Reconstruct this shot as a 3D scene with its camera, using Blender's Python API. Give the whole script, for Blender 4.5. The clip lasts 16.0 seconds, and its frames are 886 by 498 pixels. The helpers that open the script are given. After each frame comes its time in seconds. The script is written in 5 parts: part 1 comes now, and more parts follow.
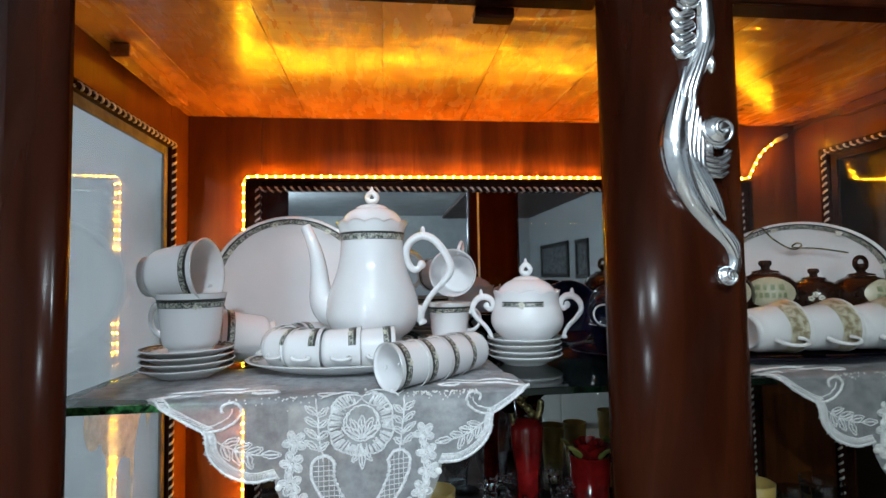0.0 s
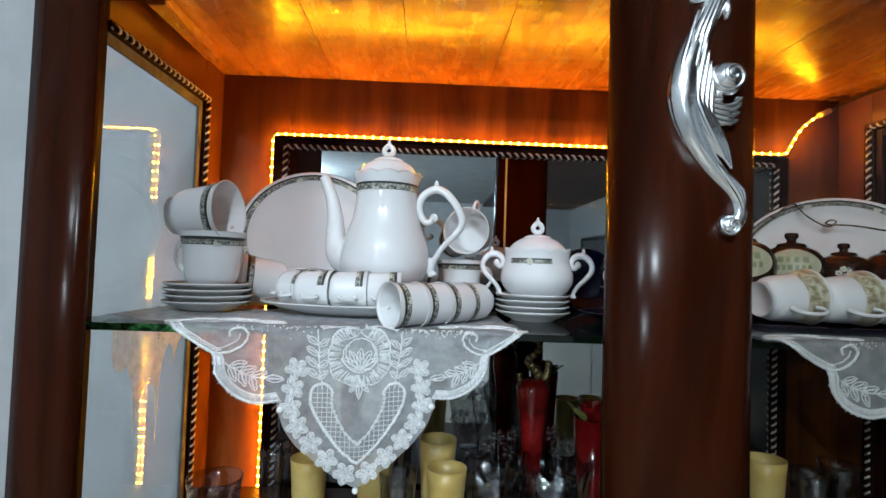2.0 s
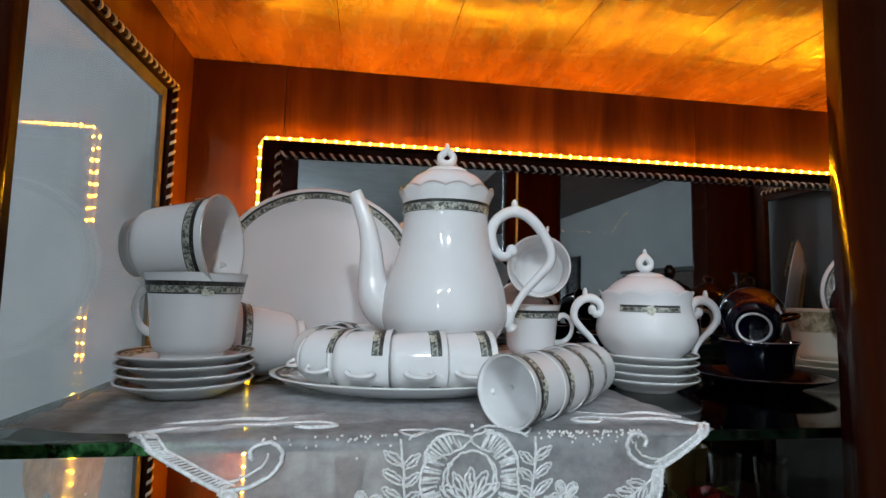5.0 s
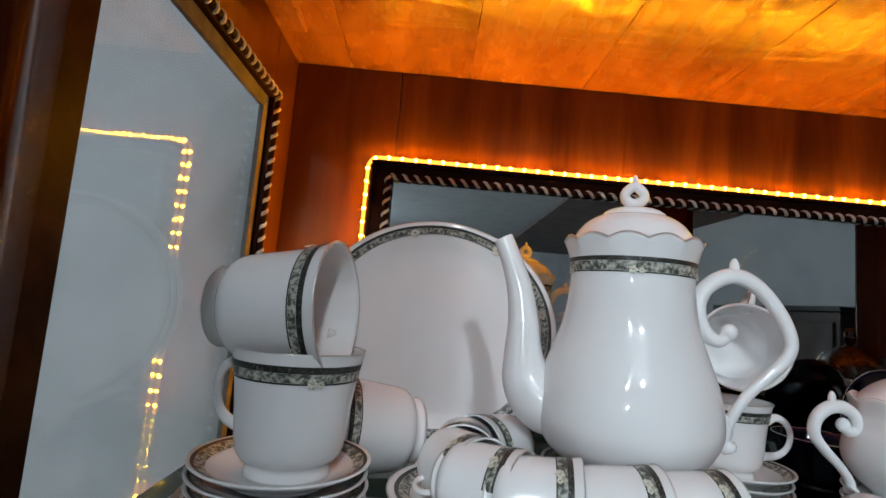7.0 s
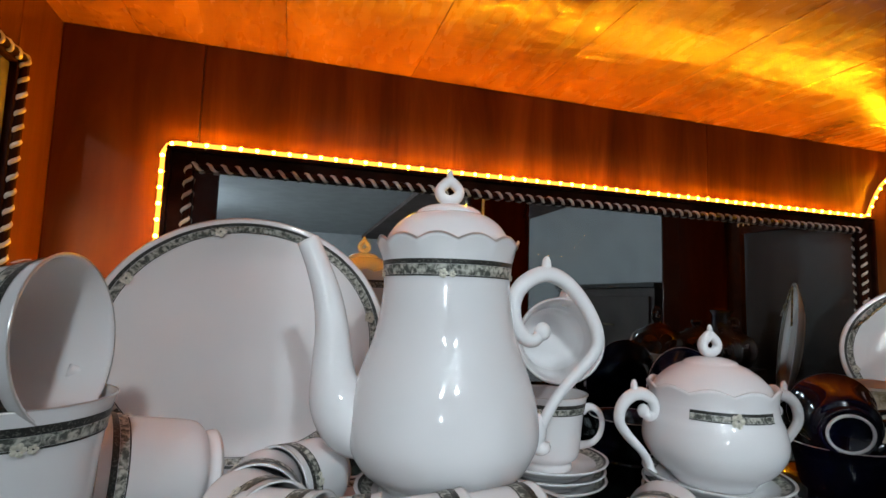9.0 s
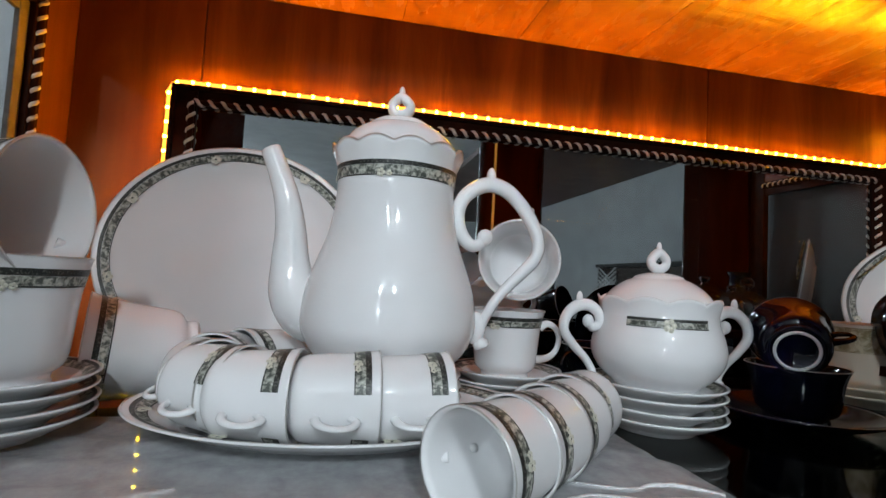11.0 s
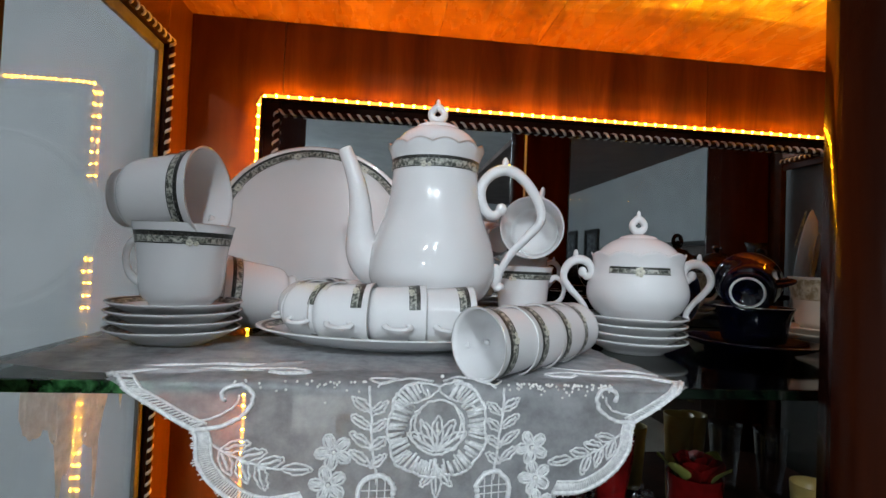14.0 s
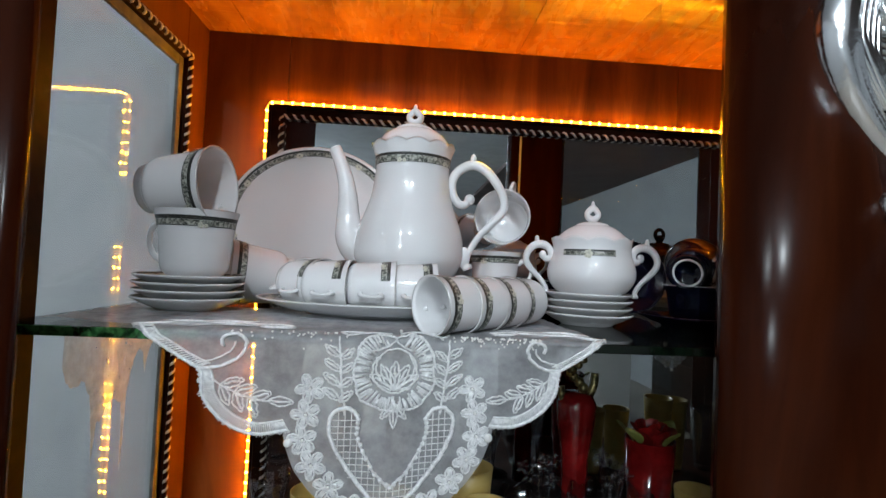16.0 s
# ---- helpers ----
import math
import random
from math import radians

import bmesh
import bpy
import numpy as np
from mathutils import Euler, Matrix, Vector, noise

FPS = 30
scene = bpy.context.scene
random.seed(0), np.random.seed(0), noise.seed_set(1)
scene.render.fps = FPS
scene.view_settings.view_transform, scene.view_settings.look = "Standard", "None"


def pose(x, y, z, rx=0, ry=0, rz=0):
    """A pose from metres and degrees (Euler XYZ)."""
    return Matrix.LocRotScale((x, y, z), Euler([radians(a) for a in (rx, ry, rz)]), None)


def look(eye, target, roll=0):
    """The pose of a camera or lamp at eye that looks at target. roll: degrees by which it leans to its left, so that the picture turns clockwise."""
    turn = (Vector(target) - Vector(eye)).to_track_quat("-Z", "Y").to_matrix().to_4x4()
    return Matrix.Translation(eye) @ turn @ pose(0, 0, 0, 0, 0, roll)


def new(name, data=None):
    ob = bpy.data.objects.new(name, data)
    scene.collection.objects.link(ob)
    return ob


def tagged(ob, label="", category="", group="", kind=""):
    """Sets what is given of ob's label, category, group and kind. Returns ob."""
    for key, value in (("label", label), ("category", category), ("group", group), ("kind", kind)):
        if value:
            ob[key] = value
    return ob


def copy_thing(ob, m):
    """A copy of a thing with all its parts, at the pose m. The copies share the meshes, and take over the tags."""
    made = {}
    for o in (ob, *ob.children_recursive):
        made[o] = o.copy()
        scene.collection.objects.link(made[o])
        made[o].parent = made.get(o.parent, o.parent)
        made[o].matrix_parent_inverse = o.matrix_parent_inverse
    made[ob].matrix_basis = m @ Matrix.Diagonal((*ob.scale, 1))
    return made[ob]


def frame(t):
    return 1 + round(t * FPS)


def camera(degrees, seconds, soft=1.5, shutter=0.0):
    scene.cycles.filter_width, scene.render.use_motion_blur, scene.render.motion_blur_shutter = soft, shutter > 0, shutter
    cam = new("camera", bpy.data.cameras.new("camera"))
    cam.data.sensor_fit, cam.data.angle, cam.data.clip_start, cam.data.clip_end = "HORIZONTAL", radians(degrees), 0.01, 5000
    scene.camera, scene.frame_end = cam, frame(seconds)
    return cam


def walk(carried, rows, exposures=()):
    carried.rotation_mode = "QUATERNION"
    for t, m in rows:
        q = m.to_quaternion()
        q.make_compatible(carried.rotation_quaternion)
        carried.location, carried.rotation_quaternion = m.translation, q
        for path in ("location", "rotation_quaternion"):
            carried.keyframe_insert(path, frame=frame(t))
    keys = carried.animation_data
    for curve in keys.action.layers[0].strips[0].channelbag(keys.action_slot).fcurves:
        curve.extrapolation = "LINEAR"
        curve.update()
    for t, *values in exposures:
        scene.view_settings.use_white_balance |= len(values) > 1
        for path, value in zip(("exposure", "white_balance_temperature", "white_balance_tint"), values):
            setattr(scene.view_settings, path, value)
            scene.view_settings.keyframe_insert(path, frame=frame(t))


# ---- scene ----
cam = camera(82.2, 16.0)
PATH = [
    (0, (0.037, -0.026, 1.47), (0.259, 1.959, 1.578), -1.0),
    (0.5, (0.042, 0.006, 1.473), (0.247, 1.992, 1.587), 0.3),
    (1, (0.059, 0.048, 1.446), (0.137, 2.043, 1.557), 0.6),
    (1.5, (0.067, 0.021, 1.414), (0.081, 2.019, 1.493), 0.6),
    (2, (0.083, -0.04, 1.412), (0.146, 1.958, 1.48), 1.9),
    (2.5, (0.085, -0.075, 1.425), (0.239, 1.917, 1.512), 2.0),
    (3, (0.088, -0.075, 1.43), (0.328, 1.906, 1.555), 1.8),
    (5.5, (-0.121, 0.278, 1.447), (0.178, 2.247, 1.627), 1.2),
    (6, (-0.147, 0.323, 1.465), (-0.023, 2.31, 1.664), 3.5),
    (6.5, (-0.159, 0.354, 1.482), (-0.114, 2.343, 1.69), 4.2),
    (7, (-0.154, 0.368, 1.493), (-0.114, 2.356, 1.705), 4.9),
    (7.5, (-0.151, 0.383, 1.489), (-0.043, 2.368, 1.707), 6.0),
    (8, (-0.138, 0.407, 1.505), (0.064, 2.383, 1.742), 4.8),
    (8.5, (-0.122, 0.407, 1.512), (0.285, 2.355, 1.709), 2.6),
    (9, (-0.104, 0.408, 1.512), (0.465, 2.315, 1.711), 1.8),
    (11.5, (-0.024, 0.334, 1.444), (0.293, 2.306, 1.538), 2.8),
    (12, (-0.044, 0.302, 1.447), (0.216, 2.284, 1.519), 2.2),
    (12.5, (-0.069, 0.263, 1.441), (0.27, 2.234, 1.492), 1.4),
    (13, (-0.075, 0.23, 1.435), (0.281, 2.198, 1.471), 1.2),
    (13.5, (-0.041, 0.221, 1.433), (0.286, 2.194, 1.474), 1.6),
    (14, (-0.04, 0.202, 1.425), (0.187, 2.188, 1.478), 2.4),
    (14.5, (-0.018, 0.19, 1.421), (0.196, 2.178, 1.473), 2.5),
    (15, (-0.017, 0.168, 1.41), (0.162, 2.159, 1.468), 2.8),
    (15.5, (-0.003, 0.14, 1.403), (0.158, 2.132, 1.468), 2.8),
    (16, (0.01, 0.109, 1.4), (0.158, 2.103, 1.465), 2.6),
]
walk(cam, [(t, look(eye, target, roll)) for t, eye, target, roll in PATH], [(0.0, 0.23, 6250, 6), (3.2, 0.20, 6250, 6), (5.3, -0.20, 6500, 8), (12.0, -0.17, 6600, 9), (16.0, -0.08, 6550, 10)])


# ---- light ----
def lamp(name, kind, m, watts, colour, size=0.03):
    data = bpy.data.lights.new(name, kind)
    data.energy, data.color = watts, colour
    data.shadow_soft_size = size
    ob = new(name, data)
    ob.matrix_world = m
    return ob


world = bpy.data.worlds.new("world")
scene.world = world
world.use_nodes = True
world.node_tree.nodes["Background"].inputs[0].default_value = (0.5, 0.55, 0.6, 1)
world.node_tree.nodes["Background"].inputs[1].default_value = 0.05
# unseen room lights: three before the cabinet, set from highlights on the porcelain
# the fourth, farther down the room, is added to brighten walls in the mirror
ROOM_LIGHTS = [((-0.74, -1.30, 2.50), 21.0), ((-0.66, -1.34, 2.62), 18.0), ((0.02, -1.38, 2.56), 82.0), ((-2.02, -5.20, 2.58), 230.0)]
for p, watts in ROOM_LIGHTS:
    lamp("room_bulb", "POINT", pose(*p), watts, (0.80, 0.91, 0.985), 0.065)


# ---- materials ----
def node(nt, kind, **inputs):
    n = nt.nodes.new(kind)
    for k, v in inputs.items():
        n.inputs[k.replace("_", " ")].default_value = v
    return n


def base_mat(name, colour, rough=0.4, metal=0.0, coat=0.0):
    m = bpy.data.materials.new(name)
    m.use_nodes = True
    nt = m.node_tree
    b = nt.nodes["Principled BSDF"]
    b.inputs["Base Color"].default_value = (*colour, 1)
    b.inputs["Roughness"].default_value = rough
    b.inputs["Metallic"].default_value = metal
    b.inputs["Coat Weight"].default_value = coat
    b.inputs["Coat Roughness"].default_value = 0.06
    return m, nt, b


def ramp(nt, fac, stops):
    r = nt.nodes.new("ShaderNodeValToRGB")
    e = r.color_ramp.elements
    while len(e) < len(stops):
        e.new(0.5)
    for el, (p, c) in zip(e, stops):
        el.position, el.color = p, (*c, 1)
    nt.links.new(fac, r.inputs["Fac"])
    return r.outputs["Color"]


def coords(nt, scale=(1, 1, 1)):
    c = nt.nodes.new("ShaderNodeTexCoord")
    mp = nt.nodes.new("ShaderNodeMapping")
    mp.inputs["Scale"].default_value = scale
    nt.links.new(c.outputs["Object"], mp.inputs["Vector"])
    return mp.outputs["Vector"]


def noise_of(nt, vec, scale, detail=4.0, rough=0.55, distort=0.0):
    n = node(nt, "ShaderNodeTexNoise", Scale=scale, Detail=detail, Roughness=rough, Distortion=distort)
    nt.links.new(vec, n.inputs["Vector"])
    return n.outputs["Fac"]


def bump(nt, b, height, strength, distance=0.002):
    n = node(nt, "ShaderNodeBump", Strength=strength, Distance=distance)
    nt.links.new(height, n.inputs["Height"])
    nt.links.new(n.outputs["Normal"], b.inputs["Normal"])
    return n


def rough_from(nt, b, fac, lo, hi):
    r = node(nt, "ShaderNodeMapRange")
    r.inputs["To Min"].default_value, r.inputs["To Max"].default_value = lo, hi
    nt.links.new(fac, r.inputs["Value"])
    nt.links.new(r.outputs["Result"], b.inputs["Roughness"])


def wood(name, dark, mid, light, grain, rough=(0.2, 0.4), coat=0.3, relief=0.15, wave=0.0):
    """Lacquered wood; grain: scale of the figure along x, y, z."""
    m, nt, b = base_mat(name, mid, 0.3, 0, coat)
    info = nt.nodes.new("ShaderNodeObjectInfo")
    add = nt.nodes.new("ShaderNodeVectorMath")
    add.operation = "ADD"
    nt.links.new(coords(nt, grain), add.inputs[0])
    nt.links.new(info.outputs["Random"], add.inputs[1])
    v = add.outputs[0]
    big = noise_of(nt, v, 1.0, 6, 0.6, 0.8)
    nt.links.new(ramp(nt, big, [(0.3, dark), (0.5, mid), (0.72, light)]), b.inputs["Base Color"])
    fine = noise_of(nt, coords(nt, tuple(g * 6 for g in grain)), 1.0, 3, 0.6)
    rough_from(nt, b, fine, *rough)
    h = fine
    if wave:
        slow = noise_of(nt, coords(nt, (4, 20, 4)), 1.0, 4, 0.55, 0.9)
        mix = node(nt, "ShaderNodeMath")
        mix.operation = "MULTIPLY_ADD"
        mix.inputs[1].default_value = wave
        nt.links.new(slow, mix.inputs[0])
        nt.links.new(fine, mix.inputs[2])
        h = mix.outputs[0]
    bp = bump(nt, b, h, relief)
    nt.links.new(bp.outputs["Normal"], b.inputs["Coat Normal"])
    return m


def mixed_glass(name, tint, gloss=0.0, ior=1.45):
    """Thin clear glass: what is behind it, tinted, under a Fresnel gloss."""
    m = bpy.data.materials.new(name)
    m.use_nodes = True
    nt = m.node_tree
    nt.nodes.remove(nt.nodes["Principled BSDF"])
    t = node(nt, "ShaderNodeBsdfTransparent", Color=(*tint, 1))
    g = node(nt, "ShaderNodeBsdfGlossy", Roughness=gloss)
    lw = node(nt, "ShaderNodeLayerWeight", Blend=0.5)
    p5 = node(nt, "ShaderNodeMath")
    p5.operation = "POWER"
    p5.inputs[1].default_value = 5.0
    f = node(nt, "ShaderNodeMapRange")
    f.inputs["To Min"].default_value, f.inputs["To Max"].default_value = ((ior - 1) / (ior + 1)) ** 2, 1.0
    nt.links.new(lw.outputs["Facing"], p5.inputs[0])
    nt.links.new(p5.outputs[0], f.inputs["Value"])
    x = nt.nodes.new("ShaderNodeMixShader")
    nt.links.new(f.outputs[0], x.inputs[0])
    nt.links.new(t.outputs[0], x.inputs[1])
    nt.links.new(g.outputs[0], x.inputs[2])
    nt.links.new(x.outputs[0], nt.nodes["Material Output"].inputs["Surface"])
    return m


def speckled(name, a, c, scale, rough=0.4, lo=0.4, hi=0.6, metal=0.0):
    m, nt, b = base_mat(name, a, rough, metal)
    f = noise_of(nt, coords(nt), scale, 3, 0.6, 0.4)
    nt.links.new(ramp(nt, f, [(lo, a), (hi, c)]), b.inputs["Base Color"])
    return m


def glow(name, colour, strength):
    m = bpy.data.materials.new(name)
    m.use_nodes = True
    nt = m.node_tree
    nt.nodes.remove(nt.nodes["Principled BSDF"])
    e = node(nt, "ShaderNodeEmission", Color=(*colour, 1), Strength=strength)
    nt.links.new(e.outputs[0], nt.nodes["Material Output"].inputs["Surface"])
    return m


def sheer(name, colour, cover):
    """Woven sheer cloth: threads that scatter light, holes that let it through."""
    m = bpy.data.materials.new(name)
    m.use_nodes = True
    nt = m.node_tree
    nt.nodes.remove(nt.nodes["Principled BSDF"])
    d = node(nt, "ShaderNodeBsdfDiffuse", Color=(*colour, 1))
    tl = node(nt, "ShaderNodeBsdfTranslucent", Color=(*colour, 1))
    gl = node(nt, "ShaderNodeBsdfGlossy", Roughness=0.35)
    tr = nt.nodes.new("ShaderNodeBsdfTransparent")
    a, s2, x = (nt.nodes.new("ShaderNodeMixShader") for _ in range(3))
    a.inputs[0].default_value = 0.3
    nt.links.new(d.outputs[0], a.inputs[1])
    nt.links.new(tl.outputs[0], a.inputs[2])
    s2.inputs[0].default_value = 0.06
    nt.links.new(a.outputs[0], s2.inputs[1])
    nt.links.new(gl.outputs[0], s2.inputs[2])
    f = noise_of(nt, coords(nt, (1, 1, 1)), 60, 5, 0.65)
    r = node(nt, "ShaderNodeMapRange")
    r.inputs["From Min"].default_value, r.inputs["From Max"].default_value = 0.3, 0.7
    r.inputs["To Min"].default_value, r.inputs["To Max"].default_value = cover - 0.1, cover + 0.12
    nt.links.new(f, r.inputs["Value"])
    nt.links.new(r.outputs[0], x.inputs[0])
    nt.links.new(tr.outputs[0], x.inputs[1])
    nt.links.new(s2.outputs[0], x.inputs[2])
    nt.links.new(x.outputs[0], nt.nodes["Material Output"].inputs["Surface"])
    return m


def porcelain(name, colour):
    m, nt, b = base_mat(name, colour, 0.045, 0, 0.0)
    f = noise_of(nt, coords(nt), 9, 3, 0.5)
    c = colour
    nt.links.new(ramp(nt, f, [(0.3, tuple(0.95 * v for v in c)), (0.7, c)]), b.inputs["Base Color"])
    fine = noise_of(nt, coords(nt), 40, 2, 0.5)
    bump(nt, b, fine, 0.03, 0.001)
    return m


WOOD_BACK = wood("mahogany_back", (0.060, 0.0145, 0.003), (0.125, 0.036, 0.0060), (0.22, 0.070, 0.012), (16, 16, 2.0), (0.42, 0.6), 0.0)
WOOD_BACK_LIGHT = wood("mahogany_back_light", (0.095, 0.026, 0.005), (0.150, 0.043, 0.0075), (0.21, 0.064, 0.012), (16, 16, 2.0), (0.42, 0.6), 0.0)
for _w in (WOOD_BACK, WOOD_BACK_LIGHT):
    _w.node_tree.nodes["Principled BSDF"].inputs["Specular IOR Level"].default_value = 0.16
WOOD_TOP = wood("lacquered_top", (0.22, 0.068, 0.013), (0.45, 0.170, 0.034), (0.66, 0.285, 0.060), (7, 2.0, 7), (0.18, 0.36), 0.45, 0.5, 2.6)
WOOD_SIDE = wood("mahogany_side", (0.070, 0.018, 0.0042), (0.115, 0.032, 0.0066), (0.165, 0.050, 0.010), (16, 16, 2.0), (0.25, 0.4), 0.2)
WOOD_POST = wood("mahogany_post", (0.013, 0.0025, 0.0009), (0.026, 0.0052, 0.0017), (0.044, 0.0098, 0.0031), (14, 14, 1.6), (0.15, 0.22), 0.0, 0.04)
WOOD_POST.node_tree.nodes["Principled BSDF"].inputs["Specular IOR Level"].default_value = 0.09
WOOD_DARK = wood("dark_moulding_wood", (0.012, 0.0045, 0.0028), (0.024, 0.0085, 0.005), (0.040, 0.013, 0.007), (20, 20, 20), (0.34, 0.48), 0.0)
WOOD_DARK.node_tree.nodes["Principled BSDF"].inputs["Specular IOR Level"].default_value = 0.04
WOOD_ROOM = wood("room_wood", (0.012, 0.005, 0.003), (0.022, 0.009, 0.005), (0.036, 0.015, 0.007), (6, 6, 1), (0.4, 0.6), 0.0)
CORD = speckled("silvered_cord", (0.58, 0.54, 0.48), (0.82, 0.79, 0.73), 90, 0.35)
SILVER, _nt, _b = base_mat("silver_leaf", (0.93, 0.94, 0.95), 0.14, 1.0)
_f = noise_of(_nt, coords(_nt), 45, 3, 0.6)
rough_from(_nt, _b, _f, 0.07, 0.24)
bump(_nt, _b, _f, 0.35, 0.002)
MIRROR, _nt, _b = base_mat("mirror_silvering", (0.56, 0.60, 0.615), 0.015, 1.0)
PANE = mixed_glass("clear_pane", (0.93, 0.95, 0.95), 0.012, 1.42)
# tint of the added sheet that shades the farther bay
BAY_TINT = mixed_glass("bay_tint_sheet", (0.89, 0.89, 0.88), 0.012, 1.30)
SHELF = mixed_glass("shelf_glass", (0.22, 0.28, 0.26), 0.07, 1.55)
# one glass edge in two colours: dark in shade, green where side light enters
SHADED_EDGE = speckled("shaded_glass_edge", (0.0006, 0.0014, 0.001), (0.003, 0.008, 0.004), 60, 0.12)
LIT_EDGE = speckled("lit_green_edge", (0.004, 0.024, 0.006), (0.05, 0.19, 0.06), 85, 0.15)
bump(LIT_EDGE.node_tree, LIT_EDGE.node_tree.nodes["Principled BSDF"], noise_of(LIT_EDGE.node_tree, coords(LIT_EDGE.node_tree), 120, 3, 0.6), 0.8, 0.003)
WHITE = porcelain("white_porcelain", (0.80, 0.80, 0.81))
CREAM = porcelain("cream_porcelain", (0.74, 0.70, 0.60))
BAND_DARK = speckled("band_dark_beaded", (0.010, 0.012, 0.010), (0.17, 0.17, 0.15), 700, 0.45, 0.52, 0.7)
BAND_LEAF = speckled("band_leaves", (0.055, 0.063, 0.052), (0.52, 0.52, 0.46), 260, 0.45, 0.42, 0.62)
BAND_GOLD = speckled("band_gold_scroll", (0.27, 0.22, 0.12), (0.62, 0.58, 0.44), 110, 0.3, 0.38, 0.6)
RIM_LINE, _nt, _b = base_mat("platinum_line", (0.55, 0.54, 0.52), 0.3, 0.6)
FLOWER = speckled("flower_transfer", (0.46, 0.45, 0.36), (0.68, 0.66, 0.57), 420, 0.4)
NAVY = speckled("navy_glaze", (0.001, 0.0014, 0.006), (0.002, 0.003, 0.015), 40, 0.10)
BROWN_GLAZE = speckled("brown_glaze", (0.018, 0.008, 0.005), (0.035, 0.014, 0.008), 30, 0.1)
LABEL_CREAM = speckled("cream_oval", (0.48, 0.46, 0.32), (0.57, 0.54, 0.40), 40, 0.3)
LABEL_GREEN = speckled("green_print", (0.20, 0.24, 0.12), (0.30, 0.33, 0.19), 60, 0.4)
SHEER = sheer("white_organza", (0.82, 0.83, 0.86), 0.42)
STAIN = sheer("dried_varnish", (0.80, 0.72, 0.54), 0.40)
THREAD = speckled("white_thread", (0.66, 0.66, 0.67), (0.84, 0.84, 0.84), 300, 0.5)
PEARL, _nt, _b = base_mat("pearl", (0.85, 0.84, 0.82), 0.12, 0.0, 0.6)
LED_TUBE = glow("led_tube_glow", (1.0, 0.40, 0.05), 3.0)
LED_BEAD = glow("led_bead_glow", (1.0, 0.37, 0.004), 730.0)
PLASTIC = speckled("cream_plastic", (0.50, 0.42, 0.30), (0.58, 0.50, 0.38), 30, 0.45)
BEAD_PAINT = speckled("tan_bead_paint", (0.11, 0.108, 0.102), (0.16, 0.156, 0.146), 30, 0.7)
BEAD_PAINT.node_tree.nodes["Principled BSDF"].inputs["Specular IOR Level"].default_value = 0.08
WALL = speckled("white_wall_paint", (0.41, 0.42, 0.43), (0.46, 0.465, 0.475), 6, 0.8)
WALL_GREY = speckled("pale_grey_wall_paint", (0.42, 0.44, 0.46), (0.47, 0.49, 0.51), 4, 0.8)
SOFFIT = speckled("dark_ceiling_strip", (0.10, 0.075, 0.072), (0.13, 0.10, 0.096), 4, 0.8)
FLOOR = speckled("pale_floor_tile", (0.30, 0.27, 0.23), (0.40, 0.36, 0.31), 5, 0.35)
YELLOW = speckled("yellow_frosted_glass", (0.72, 0.50, 0.14), (0.80, 0.60, 0.22), 20, 0.35)
YELLOW.node_tree.nodes["Principled BSDF"].inputs["Transmission Weight"].default_value = 0.35
CRYSTAL = mixed_glass("cut_crystal", (0.90, 0.91, 0.92), 0.03, 2.1)
RED = speckled("red_silk", (0.13, 0.004, 0.004), (0.30, 0.010, 0.010), 60, 0.4)
RED_GLASS = speckled("red_glass", (0.09, 0.003, 0.003), (0.17, 0.006, 0.006), 20, 0.08)
LEAF = speckled("pale_green_leaf", (0.22, 0.26, 0.05), (0.36, 0.38, 0.12), 50, 0.4)
BRONZE = speckled("old_gold", (0.06, 0.05, 0.02), (0.34, 0.27, 0.12), 120, 0.3, 0.45, 0.6, 0.7)
WHITE_PAINT = speckled("white_cupboard_paint", (0.66, 0.68, 0.69), (0.72, 0.73, 0.74), 12, 0.45)
LATTICE = speckled("pale_lattice", (0.50, 0.51, 0.52), (0.62, 0.63, 0.64), 40, 0.4)
BLACK = speckled("black_lacquer", (0.008, 0.008, 0.009), (0.02, 0.02, 0.02), 20, 0.3)
GREY_PICTURE = speckled("dim_picture", (0.03, 0.035, 0.045), (0.20, 0.21, 0.23), 14, 0.4)


# ---- mesh helpers ----
def mesh_of(name, verts, faces, smooth=True):
    me = bpy.data.meshes.new(name)
    me.from_pydata([tuple(v) for v in verts], [], faces)
    me.update()
    if smooth:
        for p in me.polygons:
            p.use_smooth = True
    return me


def part(name, me, mat, parent, label="", m=None):
    """Links a mesh as one object under a thing or a part."""
    ob = new(name, me)
    if not me.materials:
        me.materials.append(mat)
    ob.parent = parent
    if m is not None:
        ob.matrix_basis = m
    if label:
        tagged(ob, label)
    return ob


def thing(name, m, label, category, group=""):
    e = new(name)
    e.empty_display_size = 0.02
    e.matrix_basis = m
    return tagged(e, label, category, group)


def solo(name, me, mat, label, category, m=None, kind="", group=""):
    ob = new(name, me)
    me.materials.append(mat)
    if m is not None:
        ob.matrix_basis = m
    return tagged(ob, label, category, group, kind)


def box(x0, x1, y0, y1, z0, z1, bevel=0.0, seg=2):
    bm = bmesh.new()
    bmesh.ops.create_cube(bm, size=1.0)
    for v in bm.verts:
        v.co = ((x0 + x1) / 2 + v.co.x * (x1 - x0), (y0 + y1) / 2 + v.co.y * (y1 - y0), (z0 + z1) / 2 + v.co.z * (z1 - z0))
    if bevel:
        bmesh.ops.bevel(bm, geom=bm.edges[:], offset=bevel, segments=seg, affect="EDGES", profile=0.5)
    me = bpy.data.meshes.new("box")
    bm.to_mesh(me)
    bm.free()
    return me


